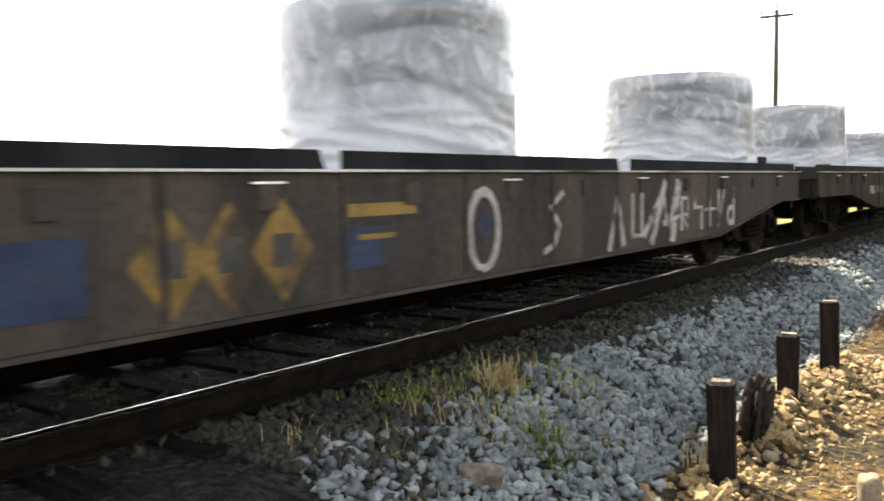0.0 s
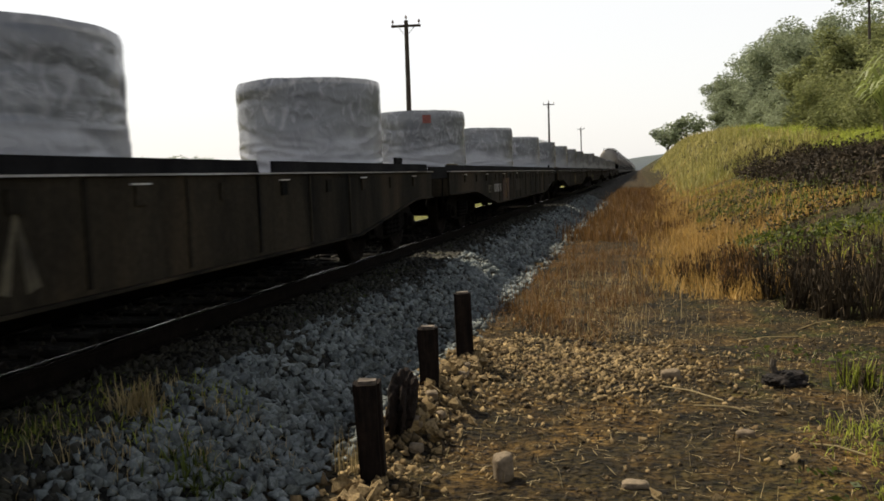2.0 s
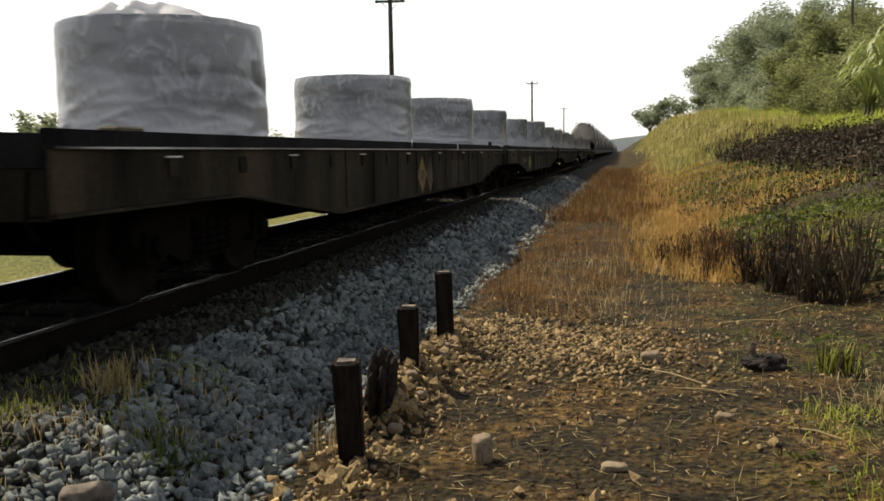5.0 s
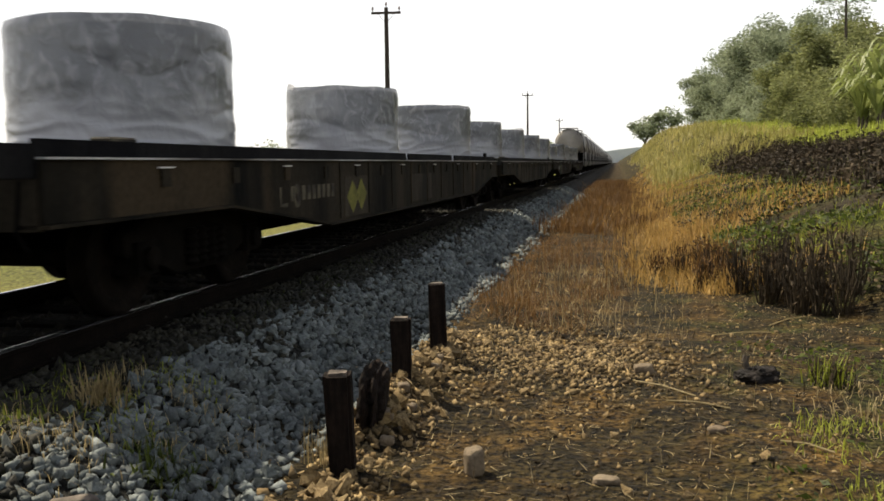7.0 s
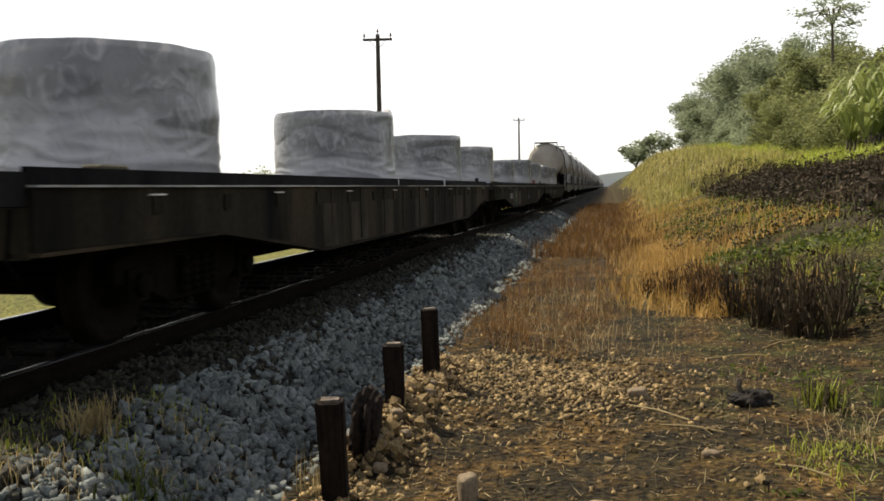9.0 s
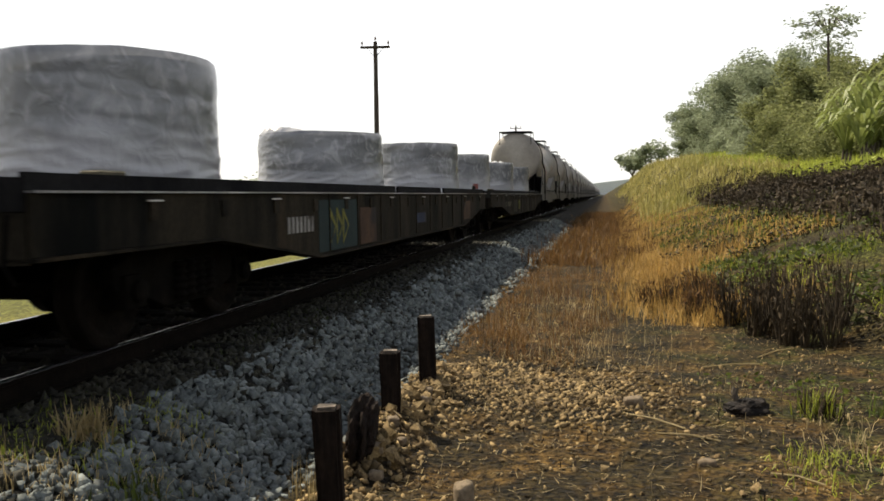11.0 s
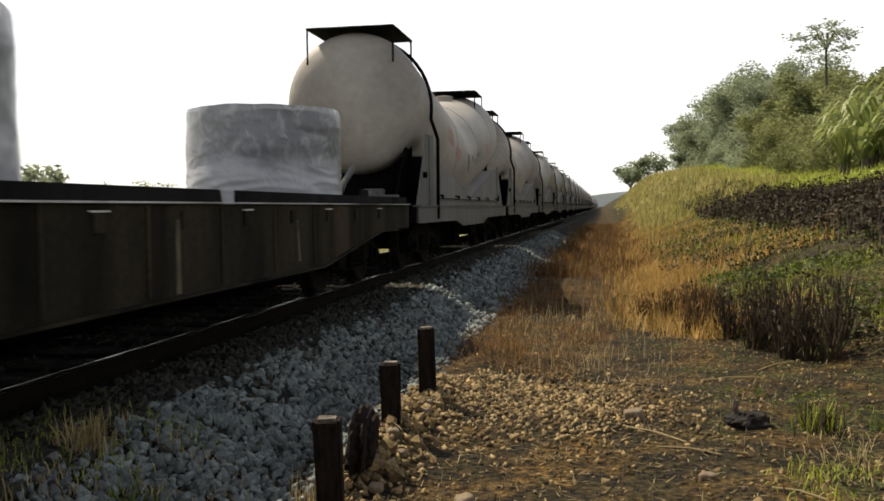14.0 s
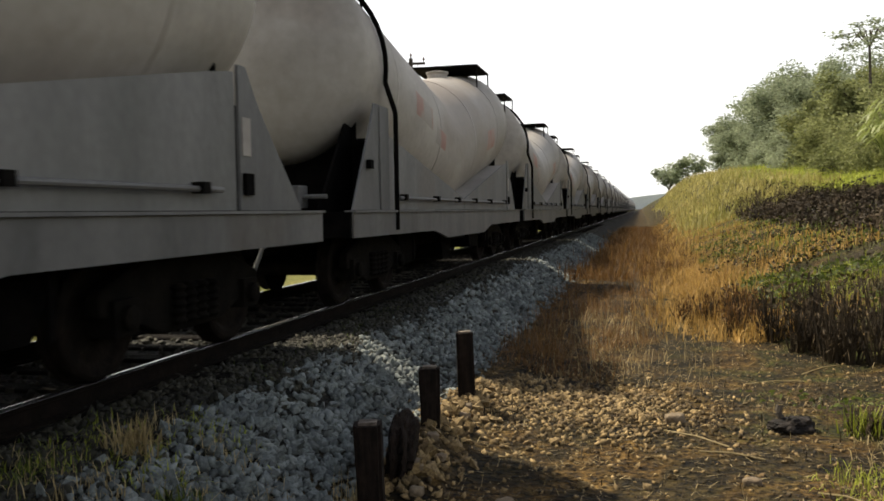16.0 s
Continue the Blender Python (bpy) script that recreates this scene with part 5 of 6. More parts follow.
pieces(rub, "stone", np.stack([rng.normal(-1.40, 0.10, 120), rng.uniform(3.6, 7.4, 120)], -1), rng.uniform(0.03, 0.07, 120), M["rubble"], 22)
pieces(rub, "stone", np.stack([rng.uniform(-1.0, 1.6, 60), rng.uniform(3.4, 7.6, 60)], -1), rng.uniform(0.018, 0.045, 60), M["rubble"], 23)


def boulder(x, y, sx, sy, sz, seed, label, material=None, turn=0.0):
    bm = bmesh.new()
    bmesh.ops.create_icosphere(bm, subdivisions=3, radius=1.0)
    q = Vector((seed * 2.7, seed, 0))
    for v in bm.verts:
        c = v.co.copy()
        c = Vector([math.copysign(abs(k) ** 0.6, k) for k in c])
        c *= 1 + 0.22 * noise.noise(c * 1.3 + q) + 0.08 * noise.noise(c * 4 + q)
        v.co = Vector((c.x * sx, c.y * sy, c.z * sz))
    o = part("stone", bm, material or M["stone"], None, "", True)
    o.matrix_basis = pose(x, y, float(height(x, y)) + sz * 0.62, 0, 0, turn)
    return tagged(o, label, "stone")


boulder(-0.73, 4.30, 0.055, 0.05, 0.085, 1, "upright buff stone block on the bare earth", None, 20)
boulder(-2.2, 3.0, 0.11, 0.05, 0.06, 9, "pale broken block of wood on the ballast", M["post_top"], 30)
boulder(0.60, 5.17, 0.055, 0.035, 0.025, 2, "flat pale stone on the earth")
boulder(0.22, 6.62, 0.075, 0.045, 0.05, 3, "pale stone beside the gravel heap")
boulder(-0.04, 4.30, 0.07, 0.04, 0.022, 4, "flat pale stone on the earth")
for k, (x, y, a, b, c) in enumerate(((-1.30, 4.62, 0.045, 0.035, 0.03), (-1.36, 4.86, 0.04, 0.05, 0.035), (-1.27, 5.12, 0.035, 0.03, 0.025), (-1.38, 5.35, 0.045, 0.04, 0.035), (-1.33, 6.12, 0.04, 0.045, 0.03), (-1.36, 6.40, 0.035, 0.04, 0.03))):
    boulder(x, y, a, b, c, 5 + k, "ochre stone in the rubble between the posts", None, 37 * k)

# rotten stump between the posts
bm = bmesh.new()
bmesh.ops.create_icosphere(bm, subdivisions=4, radius=1.0)
for v in bm.verts:
    c = v.co
    k = 1 + 0.30 * noise.noise(Vector((c.x * 2.5, c.y * 2.5, c.z * 0.9))) + 0.14 * noise.noise(c * 6)
    v.co = Vector((c.x * 0.085 * k, c.y * 0.24 * k, c.z * 0.21 * k))
stump = part("rotten_stump", bm, M["post"], None)
stump.matrix_basis = pose(-1.45, 4.86, float(height(-1.45, 4.86)) + 0.10, 6, 4, 4)
tagged(stump, "dark rotten stump of wood between two posts", "stump")

# charred lump on the path
bm = bmesh.new()
bmesh.ops.create_icosphere(bm, subdivisions=4, radius=1.0)
for v in bm.verts:
    c = v.co
    k = 1 + 0.35 * noise.noise(c * 1.7) + 0.18 * noise.noise(c * 5)
    v.co = Vector((c.x * 0.20 * k, c.y * 0.13 * k, max(c.z, -0.3) * 0.10 * k))
lump = part("charred_log", bm, M["char"], None)
lump.matrix_basis = pose(1.07, 6.62, float(height(1.07, 6.62)) + 0.02, 0, 0, 8) @ Matrix.Diagonal((0.85, 0.85, 0.85, 1))
tagged(lump, "charred black lump of wood on the path", "charred log")
bm = bmesh.new()
tube(bm, [(-0.10, 0, 0.05), (-0.13, 0.02, 0.13), (-0.11, 0.03, 0.19)], 0.03, 7)
part("stump", bm, M["bark"], lump, "pale broken stub")


def leaves(points, size, material, name, parent, flat=0.35, slim=0.45):
    n = len(points)
    r = rng
    u = r.normal(size=(n, 3))
    u[:, 2] *= flat
    u /= np.linalg.norm(u, axis=1, keepdims=True)
    w = np.cross(u, r.normal(size=(n, 3)))
    w /= np.linalg.norm(w, axis=1, keepdims=True)
    s = (size * r.uniform(0.6, 1.3, n))[:, None]
    v = np.stack([points - u * s, points + w * s * slim, points + u * s, points - w * s * slim], 1).reshape(-1, 3)
    f = np.arange(n * 4).reshape(-1, 4)
    o = sheet(name, v, f, material)
    o.parent = parent
    return o


# ---- grasses ----
def blades(name, xy, length, width, lean, material, label, category, base_lift=0.0, curve=0.35, kind="stuff"):
    """Narrow bent leaves, each of two lengths and a tip."""
    n = len(xy)
    length, width, lean = (np.broadcast_to(np.asarray(v, float), n) for v in (length, width, lean))
    th = rng.uniform(0, math.tau, n)
    d = np.stack([np.cos(th), np.sin(th)], -1)
    s = np.stack([-d[:, 1], d[:, 0]], -1)
    b = np.concatenate([xy, (height(xy[:, 0], xy[:, 1]) + base_lift - 0.01)[:, None]], 1)
    ln = np.minimum(np.abs(rng.normal(0, 1, n)) * lean, np.where(lean > 3, 1.53, 1.25))
    out = []
    for t, w in ((0, 1.0), (0.55, 0.8)):
        c = b.copy()
        c[:, :2] += d * (length * t * np.sin(ln * (1 - curve + curve * t)))[:, None]
        c[:, 2] += length * t * np.cos(ln * (1 - curve + curve * t))
        for sg in (-1, 1):
            e = c.copy()
            e[:, :2] += s * (width * w * sg / 2)[:, None]
            out.append(e)
    c = b.copy()
    c[:, :2] += d * (length * np.sin(ln * (1 + curve)))[:, None]
    c[:, 2] += length * np.cos(ln * (1 + curve))
    out.append(c)
    v = np.stack(out, 1).reshape(-1, 3)
    k = np.arange(n)[:, None, None] * 5
    f = (k + np.array([(0, 1, 3), (0, 3, 2), (2, 3, 4)])[None]).reshape(-1, 3)
    return tagged(sheet(name, v, f, material), label, category, kind=kind)


def clumped(n, k, x0, x1, y0, y1, r, power=1.0):
    c = spread_xy(k, x0, x1, y0, y1, power)
    return c[rng.integers(0, k, n)] + rng.normal(0, r, (n, 2))


# dry brown grass beside the ballast
def dry_edge(y):
    """Inner limit of the dry grass, towards the path and the bank."""
    return -0.25 + 0.5 * smooth(8.5, 11.5, y) + 0.6 * smooth(13, 22, y) + 0.15 * wave(y, y, 1.1)


xy = clumped(13000, 300, -1.6, 1.2, 7.7, 22.0, 0.16, 1.3)
xy = xy[(xy[:, 0] < dry_edge(xy[:, 1])) & (xy[:, 0] > -1.38 - 0.40 * smooth(7.6, 9.0, xy[:, 1]) + 0.2 * wave(xy[:, 1], xy[:, 0], 0.6)) & (xy[:, 1] > 8.05 + 0.6 * np.abs(xy[:, 0] + 0.6) + 0.3 * wave(xy[:, 0], xy[:, 1], 0.4))]
blades("dry_grass", xy, (0.05 + 0.33 * rng.random(len(xy)) ** 1.6) * (0.65 + 0.5 * smooth(-0.5, 0.6, wave(xy[:, 0], xy[:, 1], 0.45, 7.0))), rng.uniform(0.004, 0.010, len(xy)), 1.1, M["dry"], "dry brown grass growing beside the ballast", "dry grass")
xy = clumped(9000, 300, -1.5, 1.0, 20.0, 70.0, 0.3, 1.4)
blades("dry_grass", xy, rng.uniform(0.15, 0.5, len(xy)), 0.022, 0.5, M["dry"], "dry brown grass growing beside the ballast", "dry grass")
xy = clumped(420, 60, -1.2, 0.6, 7.9, 13.0, 0.2)
blades("straw", xy, rng.uniform(0.12, 0.42, len(xy)), 0.005, 0.7, M["straw"], "pale dry seed stalks among the brown grass", "straw")
# tawny fringe at the foot of the bank
yy = 10.7 + 21 * rng.random(9000) ** 1.3
xy = np.stack([toe(yy) + rng.normal(0.35, 0.40, len(yy)), yy], -1)
blades("dry_grass", xy, 0.08 + 0.3 * rng.random(len(xy)) ** 1.5, 0.012, 0.5, M["straw_brown"], "tawny dry grass at the foot of the bank", "dry grass")
yy = 15.0 + 50 * rng.random(11000) ** 1.5
xy = np.stack([toe(yy) + 0.2 + 3.0 * rng.random(len(yy)) ** 1.9, yy], -1)
blades("dry_grass", xy, rng.uniform(0.10, 0.35, len(xy)), 0.02, 0.6, M["straw_brown"], "tawny dry grass on the lower bank", "dry grass")
# scorched brush at the foot of the bank: bunches of thick stalks with withered leaves
def brush(y, dx, h, n, material, seed):
    x = float(toe(y)) + dx
    r = np.random.default_rng(seed)
    b = tagged(new("scorched_bush"), "bush of scorched dark stalks and withered leaves", "scorched bush", "scorched bushes at the foot of the bank")
    b.location = (x, y, float(height(x, y)) - 0.03)
    tips = []
    for k in range(20):
        a, q = r.uniform(0, math.tau), r.uniform(0.03, 0.26)
        root = Vector((math.cos(a) * q * 0.4, math.sin(a) * q * 0.4, 0))
        tip = Vector((math.cos(a) * q, math.sin(a) * q, h * r.uniform(0.45, 1.1)))
        bm = bmesh.new()
        rod(bm, root, root.lerp(tip, 0.5) + Vector((r.normal(0, 0.02), r.normal(0, 0.02), 0)), 0.011, 5, 0.008)
        rod(bm, root.lerp(tip, 0.5), tip, 0.008, 5, 0.003)
        part("stalk", bm, M["scorched"], b)
        tips += [root.lerp(tip, t) for t in (0.3, 0.5, 0.7, 0.85, 1.0)]
    c = np.array([tuple(t) for t in tips])
    pts = c[r.integers(0, len(c), n)] + r.normal(0, 0.045, (n, 3))
    pts[:, 2] = np.maximum(pts[:, 2], 0.02)
    leaves(pts, 0.05, material, "foliage", b, 4.0, 0.16)


for k in range(28):
    y = 9.35 + 3.4 * ((k * 0.618) % 1.0)
    dx = rng.uniform(0.1, 0.8)
    brush(y, dx, rng.uniform(0.50, 0.78) if y < 10.9 else rng.uniform(0.28, 0.46), 130, M["dry"] if y > 10.9 else M["scorched"], 400 + k)
xy = clumped(900, 14, 3.0, 4.3, 6.6, 9.5, 0.12)
blades("scorched_stalks", xy, rng.uniform(0.2, 0.65, len(xy)), 0.013, 0.25, M["scorched"], "scorched dark stalks standing on the bank", "scorched brush")
yy = 11 + 40 * rng.random(22000) ** 1.3
xy = np.stack([toe(yy) + rng.uniform(3.4, 6.3, len(yy)), yy], -1)
xy = xy[rng.random(len(xy)) < 0.25 + 0.75 * smooth(-0.3, 0.3, wave(xy[:, 0], xy[:, 1], 1.9, 3.0))]
blades("scorched_stalks", xy, rng.uniform(0.15, 0.55, len(xy)), 0.02, 0.45, M["scorched"], "scorched dark growth over the upper slope", "scorched brush")
yy = 11 + 20 * rng.random(5000) ** 1.2
xy = np.stack([toe(yy) + rng.uniform(1.2, 5.0, len(yy)), yy], -1)
xy = xy[wave(xy[:, 0], xy[:, 1], 0.9, 5.0) > 0.15]
blades("scorched_stalks", xy, rng.uniform(0.08, 0.3, len(xy)), 0.014, 0.5, M["scorched"], "scattered scorched stalks on the slope", "scorched brush")
# green growth on the bank
yy = 9 + 30 * rng.random(20000) ** 1.2
xy = np.stack([toe(yy) + 0.9 + rng.uniform(0, 4.2, len(yy)), yy], -1)
xy = xy[rng.random(len(xy)) < 0.05 + 0.95 * smooth(-0.1, 0.35, wave(xy[:, 0], xy[:, 1], 1.1))]
blades("grass", xy, 0.05 + 0.2 * rng.random(len(xy)) ** 1.5, 0.014, 0.75, M["grass"], "short green grass on the bank", "grass")
yy = 14 + 90 * rng.random(36000) ** 1.5
xy = np.stack([toe(yy) + rng.uniform(6.1, 13.0, len(yy)), yy], -1)
blades("grass", xy, 0.14 + 0.36 * rng.random(len(xy)) ** 1.5, 0.04, 0.65, M["grass_lit"], "green grass along the top of the bank, coloured bright as if sunlit", "grass")
yy = 38 + 100 * rng.random(16000) ** 1.2
xy = np.stack([toe(yy) + rng.uniform(0.9, 7.5, len(yy)), yy], -1)
xy = xy[rng.random(len(xy)) < smooth(0.8, 2.4, xy[:, 0] - toe(xy[:, 1]))]
blades("grass", xy, 0.25 + 0.6 * rng.random(len(xy)) ** 1.5, 0.06, 0.6, M["grass_pale"], "tall yellow-green grass on the far bank", "grass")
# leafy weeds over the slope
def weeds(n, x0, x1, y0, y1, size, lift, material, label, seed, cut):
    yy_ = y0 + (y1 - y0) * rng.random(n) ** 1.2
    xx = toe(yy_) + rng.uniform(x0, x1, n)
    keep = rng.random(n) < smooth(cut, cut + 0.4, wave(xx, yy_, 0.8, seed))
    xx, yy_ = xx[keep], yy_[keep]
    zz = height(xx, yy_) + rng.random(len(xx)) * lift
    o = leaves(np.stack([xx, yy_, zz], -1), size, material, "weeds", None, 0.5)
    return tagged(o, label, "weeds", kind="stuff")


weeds(24000, 0.9, 4.8, 8.5, 28.0, 0.042, 0.16, M["leaf_weed"], "low leafy green weeds on the slope", 1.0, -0.05)
weeds(12000, 0.6, 4.8, 9.0, 26.0, 0.04, 0.26, M["scorched"], "scorched leafy growth on the slope", 4.0, 0.05)
weeds(16000, 3.2, 6.4, 11.0, 45.0, 0.055, 0.45, M["scorched"], "scorched leafy growth below the crest", 6.0, -0.35)
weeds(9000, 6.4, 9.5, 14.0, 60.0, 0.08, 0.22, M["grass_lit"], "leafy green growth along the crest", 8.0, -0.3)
weeds(2600, -2.4, 0.4, 3.0, 8.0, 0.03, 0.03, M["leaf_weed"], "low green weeds at the edge of the path", 2.0, 0.0)
# litter on the path
xy = spread_xy(2600, -1.2, 3.4, 2.8, 11.0, 1.1)
blades("litter", xy, rng.uniform(0.02, 0.12, len(xy)), 0.005, 4.0, M["straw"], "bits of straw strewn over the bare earth", "straw", 0.018, 0.0)
xy = spread_xy(2200, -1.2, 3.4, 2.8, 11.0, 1.1)
blades("litter", xy, rng.uniform(0.02, 0.09, len(xy)), 0.010, 4.0, M["scorched"], "charred bits strewn over the bare earth", "litter", 0.018, 0.0)
# weeds on the path
xy = clumped(2000, 26, 1.15, 2.1, 3.4, 5.6, 0.13)
blades("grass", xy, rng.uniform(0.04, 0.13, len(xy)), 0.007, 1.0, M["grass"], "low green weeds at the edge of the path", "grass")
xy = clumped(420, 16, 1.1, 2.8, 3.2, 6.5, 0.12)
blades("straw", xy, rng.uniform(0.06, 0.22, len(xy)), 0.006, 1.1, M["straw"], "pale straw at the edge of the path", "straw")
xy = clumped(700, 22, -3.1, -1.9, 2.4, 4.6, 0.10)
blades("straw", xy, rng.uniform(0.05, 0.16, len(xy)), 0.006, 0.7, M["straw"], "dry straw growing in the ballast", "straw")
xy = clumped(1500, 50, -3.4, -2.7, 3.0, 16.0, 0.10, 1.3)
blades("grass", xy, rng.uniform(0.03, 0.09, len(xy)), 0.008, 0.8, M["leaf_weed"], "dull green weeds in the ballast", "grass")

xy = clumped(1100, 20, -3.15, -2.35, 3.1, 4.7, 0.09)
blades("grass", xy, rng.uniform(0.04, 0.12, len(xy)), 0.008, 0.9, M["grass"], "yellow-green weeds among the ballast stones", "grass")


def tuft(x, y, n, h, material, label, width=0.011, lean=0.6, r=0.07):
    xy_ = np.array([x, y]) + rng.normal(0, r, (n, 2))
    return blades("grass_tuft", xy_, rng.uniform(0.5 * h, h, n), width, lean, material, label, "grass tuft")


tuft(1.56, 6.60, 70, 0.30, M["grass"], "green and brown tuft of coarse grass on the path")
tuft(1.55, 6.58, 90, 0.30, M["scorched"], "dark scorched tuft of coarse grass on the path")
tuft(2.05, 6.6, 60, 0.22, M["leaf_weed"], "green tuft of coarse grass on the path")
xy = clumped(420, 12, 1.9, 3.0, 3.3, 7.9, 0.09)
blades("grass", xy, rng.uniform(0.05, 0.22, len(xy)), 0.009, 0.8, M["leaf_weed"], "low green coarse grass beside the path", "grass")
tuft(1.25, 3.75, 70, 0.30, M["dry"], "dry tuft of coarse grass on the path")
tuft(-2.70, 3.95, 150, 0.24, M["straw"], "dry straw tuft in the ballast")
tuft(-2.15, 3.62, 130, 0.15, M["leaf_weed"], "dark green leafy weed in the ballast", 0.016, 0.7, 0.11)
tuft(-2.95, 3.35, 100, 0.13, M["leaf_weed"], "dark green leafy weed in the ballast", 0.014, 0.7, 0.10)
tuft(-1.62, 4.35, 26, 0.30, M["straw"], "pale stalks beside a post", 0.006, 0.12, 0.03)
for x, y, a, ln in ((0.55, 6.0, 140, 0.55), (0.75, 5.75, 165, 0.42), (1.2, 4.9, 150, 0.3), (1.7, 5.4, 30, 0.35), (0.9, 8.3, 20, 0.6), (1.5, 8.8, 50, 0.7)):
    bm = bmesh.new()
    dx, dy = math.cos(radians(a)) * ln, math.sin(radians(a)) * ln
    tube(bm, [(0, 0, 0.015), (dx * 0.5, dy * 0.5, 0.035), (dx, dy, 0.02)], 0.007, 5)
    o = part("dry_stalk", bm, M["straw"], None)
    o.location = (x, y, float(height(x, y)))
    tagged(o, "pale dry stalk lying on the earth", "dry stalk", "dry stalks on the path")


# ---- trees ----
def tree(x, y, h, crown_r, n, seed, material, label, size=0.22, trunk_r=0.16, low=0.35, spread_=1.0):
    """Tapered trunk, forking limbs, and a crown of leaf clumps round the limb ends."""
    r = random.Random(seed)
    g = float(height(x, y))
    t = tagged(new("tree"), label, "tree", "trees on the bank")
    t.location = (x, y, g)
    bm = bmesh.new()
    fork = h * low
    rod(bm, (0, 0, -0.3), (r.uniform(-0.2, 0.2), r.uniform(-0.2, 0.2), fork), trunk_r * 1.25, 10, trunk_r)
    part("trunk", bm, M["bark"], t)
    ends = []
    for k in range(9):
        bm = bmesh.new()
        a = k * math.tau / 9 + r.uniform(-0.4, 0.4)
        q = crown_r * r.uniform(0.35, 0.9) * spread_
        z = fork + (h - fork) * r.uniform(0.35, 0.92)
        m = Vector((math.cos(a) * q * 0.5, math.sin(a) * q * 0.5, (fork + z) / 2 + r.uniform(0, 0.6)))
        e = Vector((math.cos(a) * q, math.sin(a) * q, z))
        rod(bm, (0, 0, fork - 0.1), m, trunk_r * 0.55, 7, trunk_r * 0.32)
        rod(bm, m, e, trunk_r * 0.32, 6, trunk_r * 0.12)
        ends += [e, m.lerp(e, 0.6)]
        for _ in range(2):
            e2 = e + Vector((r.uniform(-1, 1), r.uniform(-1, 1), r.uniform(-0.4, 0.8))) * crown_r * 0.35
            rod(bm, m.lerp(e, 0.7), e2, trunk_r * 0.16, 5, trunk_r * 0.06)
            ends.append(e2)
        part("limb", bm, M["bark"], t)
    ends.append(Vector((0, 0, h * 0.95)))
    c = np.array([tuple(e) for e in ends])
    rad = np.array([crown_r * r.uniform(0.22, 0.42) for _ in ends])
    pick = rng.integers(0, len(c), n)
    d = rng.normal(size=(n, 3))
    d /= np.linalg.norm(d, axis=1, keepdims=True)
    d *= (rng.random(n) ** 0.45)[:, None]
    pts = c[pick] + d * rad[pick][:, None] * np.array([1, 1, 0.75])
    leaves(pts, size, material, "crown", t)
    return t


# the wood along the top of the bank
WOOD = ((13.2, 43.0, 3.6, 2.6, 42), (11.4, 50.0, 4.4, 2.8, 43), (13.0, 57.0, 5.2, 3.2, 44), (11.0, 63.0, 5.8, 3.5, 45), (10.6, 72.0, 6.8, 3.6, 46), (12.4, 68.0, 7.2, 3.6, 53),
        (12.0, 84.0, 7.4, 4.2, 47), (10.0, 93.0, 7.2, 4.2, 48), (10.4, 110.0, 8.2, 4.6, 49), (10.8, 124.0, 6.4, 4.2, 50), (14.8, 50.0, 4.4, 3.0, 52))
for x, y, h, cr, sd in WOOD:
    tree(x + 0.022 * y, y, h * 1.03, cr, 15000, sd, M["leaf"] if y < 60 else M["leaf_hazed"], "broad leafy tree in the wood on the bank", 0.06 + y * 0.0009, 0.13 + h * 0.012, 0.12)
for k in range(18):
    y = 32 + k * 5.6
    x = 9.2 + rng.uniform(-0.6, 1.8) + 0.022 * y
    tree(x, y, rng.uniform(2.4, 4.0), 2.2, 7000, 80 + k, M["leaf"] if y < 60 else M["leaf_hazed"], "leafy shrub at the edge of the wood", 0.055 + y * 0.0008, 0.05, 0.08)
tree(6.6, 214.0, 6.5, 4.0, 1100, 70, M["leaf_hazed"], "distant tree beyond the bend of the bank", 0.45, 0.2, 0.2)
tree(10.5, 205.0, 7.5, 4.5, 1300, 71, M["leaf_hazed"], "distant tree beyond the bend of the bank", 0.45, 0.2, 0.15)


def shrub(x, y, h, r_, n, seed, material, size):
    """A dense bush leafed to the ground."""
    t = tagged(new("shrub"), "dense leafy shrub at the edge of the wood", "shrub", "shrubs at the edge of the wood")
    t.location = (x, y, float(height(x, y)))
    r = random.Random(seed)
    c = np.array([(r.uniform(-r_, r_) * 0.7, r.uniform(-r_, r_) * 0.7, h * r.uniform(0.05, 0.75)) for _ in range(16)])
    pick = rng.integers(0, len(c), n)
    d = rng.normal(size=(n, 3))
    d /= np.linalg.norm(d, axis=1, keepdims=True)
    pts = c[pick] + d * (rng.random(n) ** 0.4)[:, None] * np.array([r_ * 0.5, r_ * 0.5, h * 0.3])
    pts[:, 2] = np.maximum(pts[:, 2], 0.0)
    leaves(pts, size, material, "crown", t)
    for k in range(4):
        bm = bmesh.new()
        rod(bm, (0.1 * k, 0, -0.2), tuple(c[k]), 0.05, 6, 0.02)
        part("stem", bm, M["bark"], t)


for k in range(23):
    y = 34 + k * 4.3
    for x in (9.6, 12.4):
        shrub(x + 0.022 * y + rng.uniform(-0.7, 0.7), y + rng.uniform(-1, 1), rng.uniform(1.6, 3.2), 1.9, 4200, 300 + k, M["leaf"] if y < 60 else M["leaf_hazed"], 0.055 + y * 0.0008)


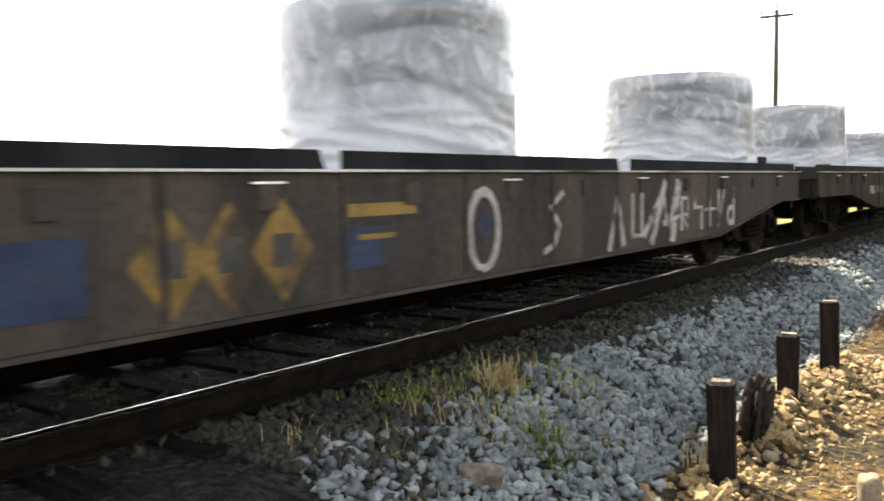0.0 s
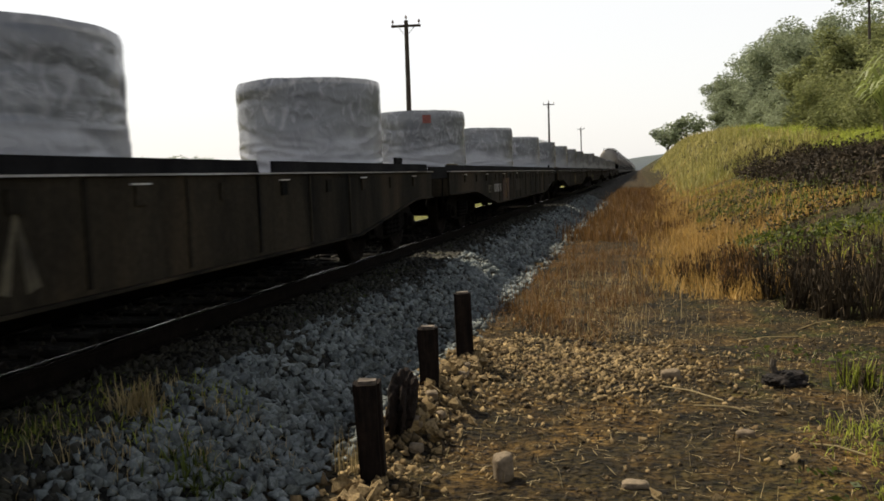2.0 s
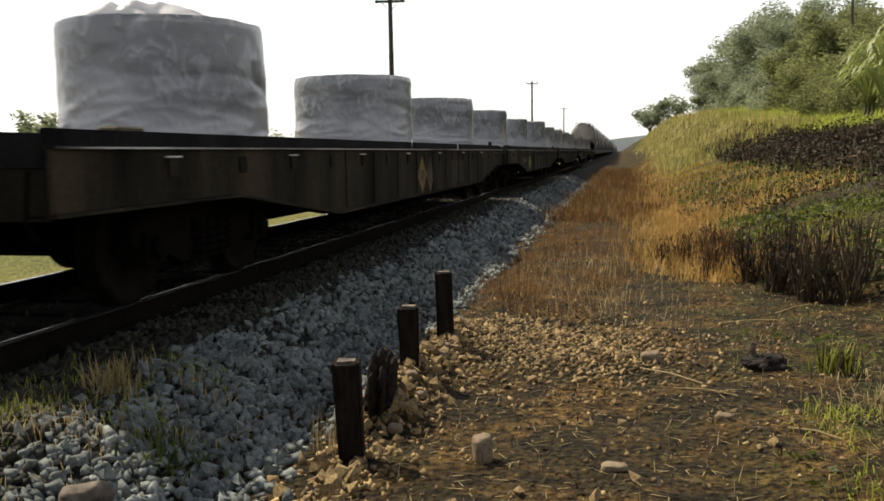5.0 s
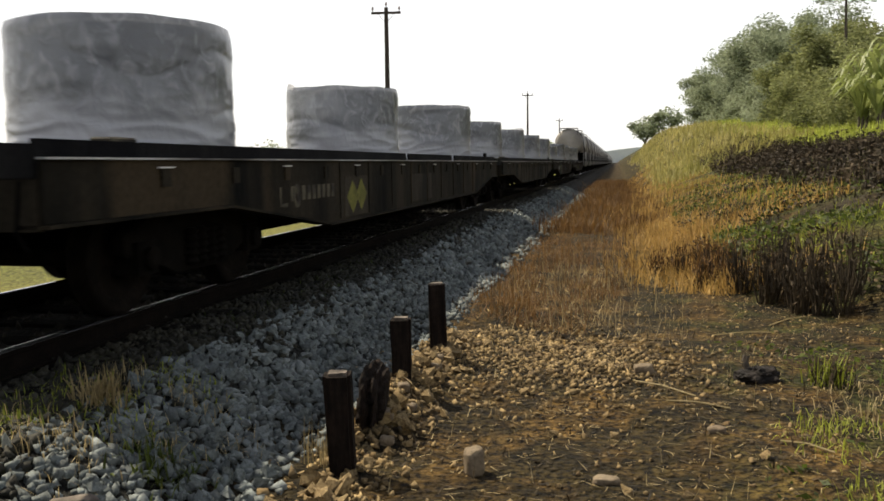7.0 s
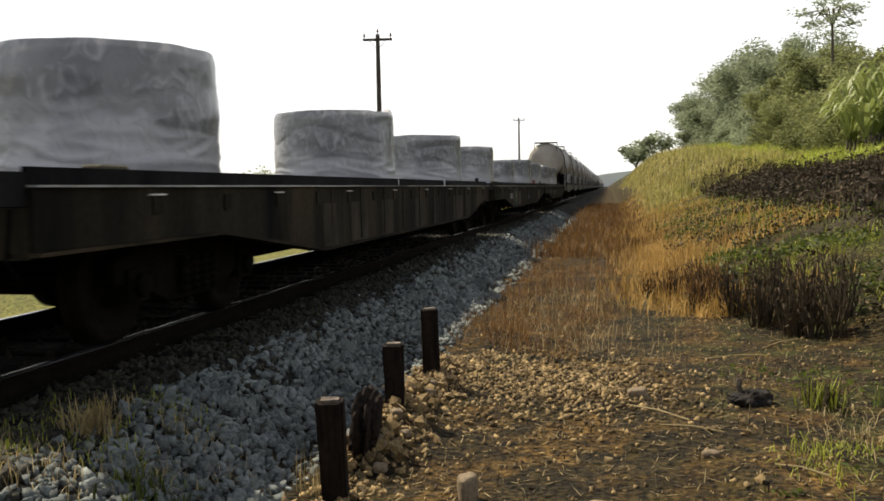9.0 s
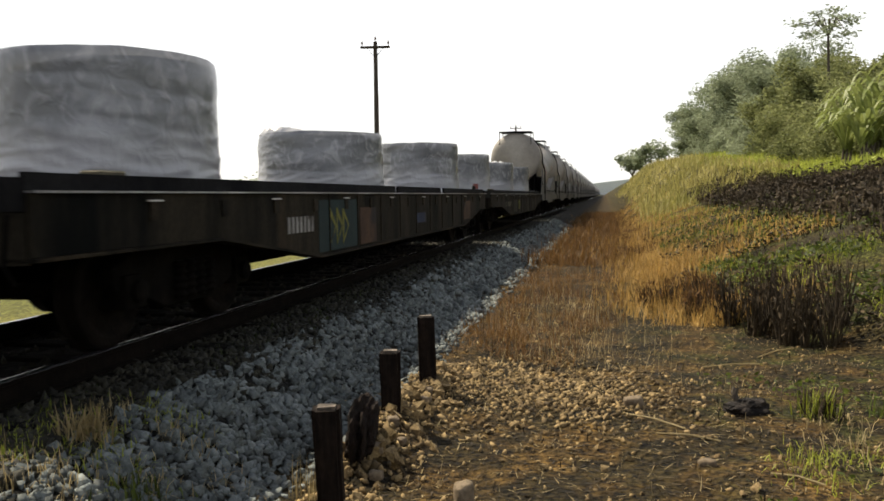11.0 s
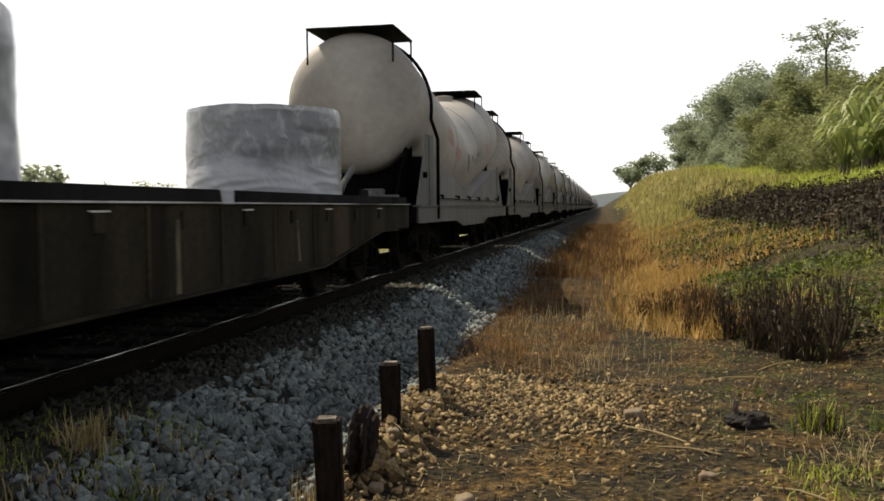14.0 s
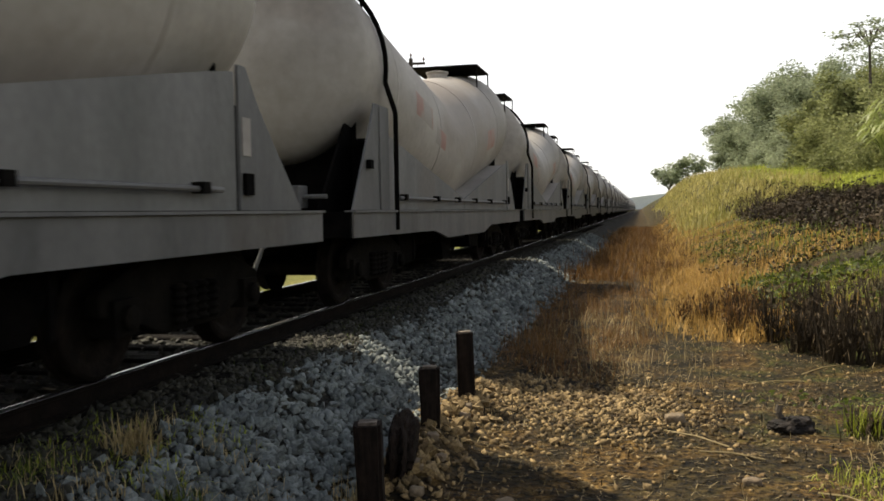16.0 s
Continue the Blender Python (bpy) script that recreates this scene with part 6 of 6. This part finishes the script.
def umbrella_tree(x, y, h, r_):
    """A slender bare stem, a few rising limbs, a thin flat crown."""
    t = tagged(new("tree"), "tall slender tree with a thin flat umbrella crown", "tree", "trees on the bank")
    t.location = (x, y, float(height(x, y)))
    bm = bmesh.new()
    rod(bm, (0, 0, -0.3), (0.12, 0, h * 0.45), 0.10, 9, 0.08)
    rod(bm, (0.12, 0, h * 0.45), (0.05, 0, h * 0.80), 0.08, 9, 0.055)
    part("trunk", bm, M["bark"], t)
    r, ends = random.Random(9), []
    for k in range(11):
        a = k * 2.4
        q = r_ * (0.25 + 0.75 * (k / 10) ** 0.7)
        e = Vector((math.cos(a) * q, math.sin(a) * q, h * (1.0 - 0.06 * (q / r_) ** 2) + r.uniform(-1.35, 0.10)))
        bm = bmesh.new()
        m = Vector((e.x * 0.45, e.y * 0.45, h * 0.89))
        rod(bm, (0.05, 0, h * 0.79), m, 0.035, 6, 0.025)
        rod(bm, m, e, 0.025, 6, 0.012)
        part("limb", bm, M["bark"], t)
        ends.append(tuple(e))
    c = np.array(ends)
    pick = rng.integers(0, len(c), 1100)
    pts = c[pick] + rng.normal(0, 1, (1100, 3)) * np.array([0.26, 0.26, 0.09])
    leaves(pts, 0.10, M["leaf_hazed"], "crown", t, 0.15)


# tall bare-stemmed tree with a flat crown
umbrella_tree(10.6, 44.5, 7.45, 1.40)
# trees across the field
for x, y, h, cr, sd in ((-43, 58, 5.0, 2.2, 61), (-58, 140, 5.0, 4.5, 63), (-50, 150, 4.5, 3.8, 64), (-34, 170, 4.6, 3.2, 65), (-24, 190, 4.8, 3.0, 66), (-70, 120, 5.4, 4.6, 67), (-18, 230, 7.5, 3.0, 68)):
    tree(x, y, h, cr, 1100, sd, M["leaf_hazed"], "small airy tree across the field", 0.26, 0.14, 0.4, 1.2)


def banana(x, y, h, seed):
    r = random.Random(seed)
    b = tagged(new("banana_plant"), "banana plant with long arching green leaves", "banana plant", "banana plants on the bank")
    b.location = (x, y, float(height(x, y)))
    bm = bmesh.new()
    rod(bm, (0, 0, -0.1), (0.05, 0, h * 0.20), 0.06, 9, 0.035)
    part("stem", bm, M["bark"], b)
    for k in range(15):
        a = k * 2.4 + r.uniform(-0.3, 0.3)
        ln, up = h * r.uniform(0.4, 0.70), r.uniform(1.3, 2.5)
        bm = bmesh.new()
        prev = None
        for i in range(8):
            t = i / 7
            w = 0.075 * math.sin(math.pi * min(1, t * 0.92 + 0.06)) ** 0.6
            c = Vector((math.cos(a) * ln * t * 0.6, math.sin(a) * ln * t * 0.6, h * 0.17 + 1.15 * ln * (up * t - 0.75 * t * t * up)))
            s = Vector((-math.sin(a), math.cos(a), 0)) * w
            row = [bm.verts.new(c - s - Vector((0, 0, 0.06 * w))), bm.verts.new(c), bm.verts.new(c + s - Vector((0, 0, 0.06 * w)))]
            if prev:
                bm.faces.new((prev[0], prev[1], row[1], row[0]))
                bm.faces.new((prev[1], prev[2], row[2], row[1]))
            prev = row
        part("leaf", bm, M["banana"], b)


for k, (x, y, h) in enumerate(((8.7, 33.0, 3.6), (9.4, 31.5, 4.0), (9.9, 30.0, 4.2), (10.2, 33.0, 4.4))):
    banana(x, y, h, 200 + k)
for k in range(20):
    banana(8.1 + 2.6 * ((k * 0.618) % 1.0), 29.5 + 5.5 * ((k * 0.414) % 1.0), 3.0 + 1.0 * ((k * 0.73) % 1.0), 220 + k)

# ---- distance ----
n = 40
az = np.linspace(-0.9, 0.7, n)
hh = 18 + 16 * np.abs(np.sin(az * 9 + 1)) + 8 * np.sin(az * 23)
v = np.concatenate([np.stack([2100 * np.sin(az), 2100 * np.cos(az), np.full(n, -5.0)], -1), np.stack([2100 * np.sin(az), 2100 * np.cos(az), hh], -1)])
f = np.array([(i, i + 1, n + i + 1, n + i) for i in range(n - 1)])
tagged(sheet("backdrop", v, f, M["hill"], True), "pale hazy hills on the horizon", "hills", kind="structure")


def motions():
    times_ = (0.0, 4.0, 8.0, 12.0, 16.0)
    for ob, y, turn, z in moving:
        walk(ob, [(t, pose(TX, y - SPEED * t, z, 0, 0, turn)) for t in times_])
    step = 2 / FPS
    spin = math.degrees(SPEED / WHEEL_R)
    for ob, yy in wheels:
        walk(ob, [(k * step, pose(0, yy, WHEEL_R, spin * k * step, 0, 0)) for k in range(241)])


motions()
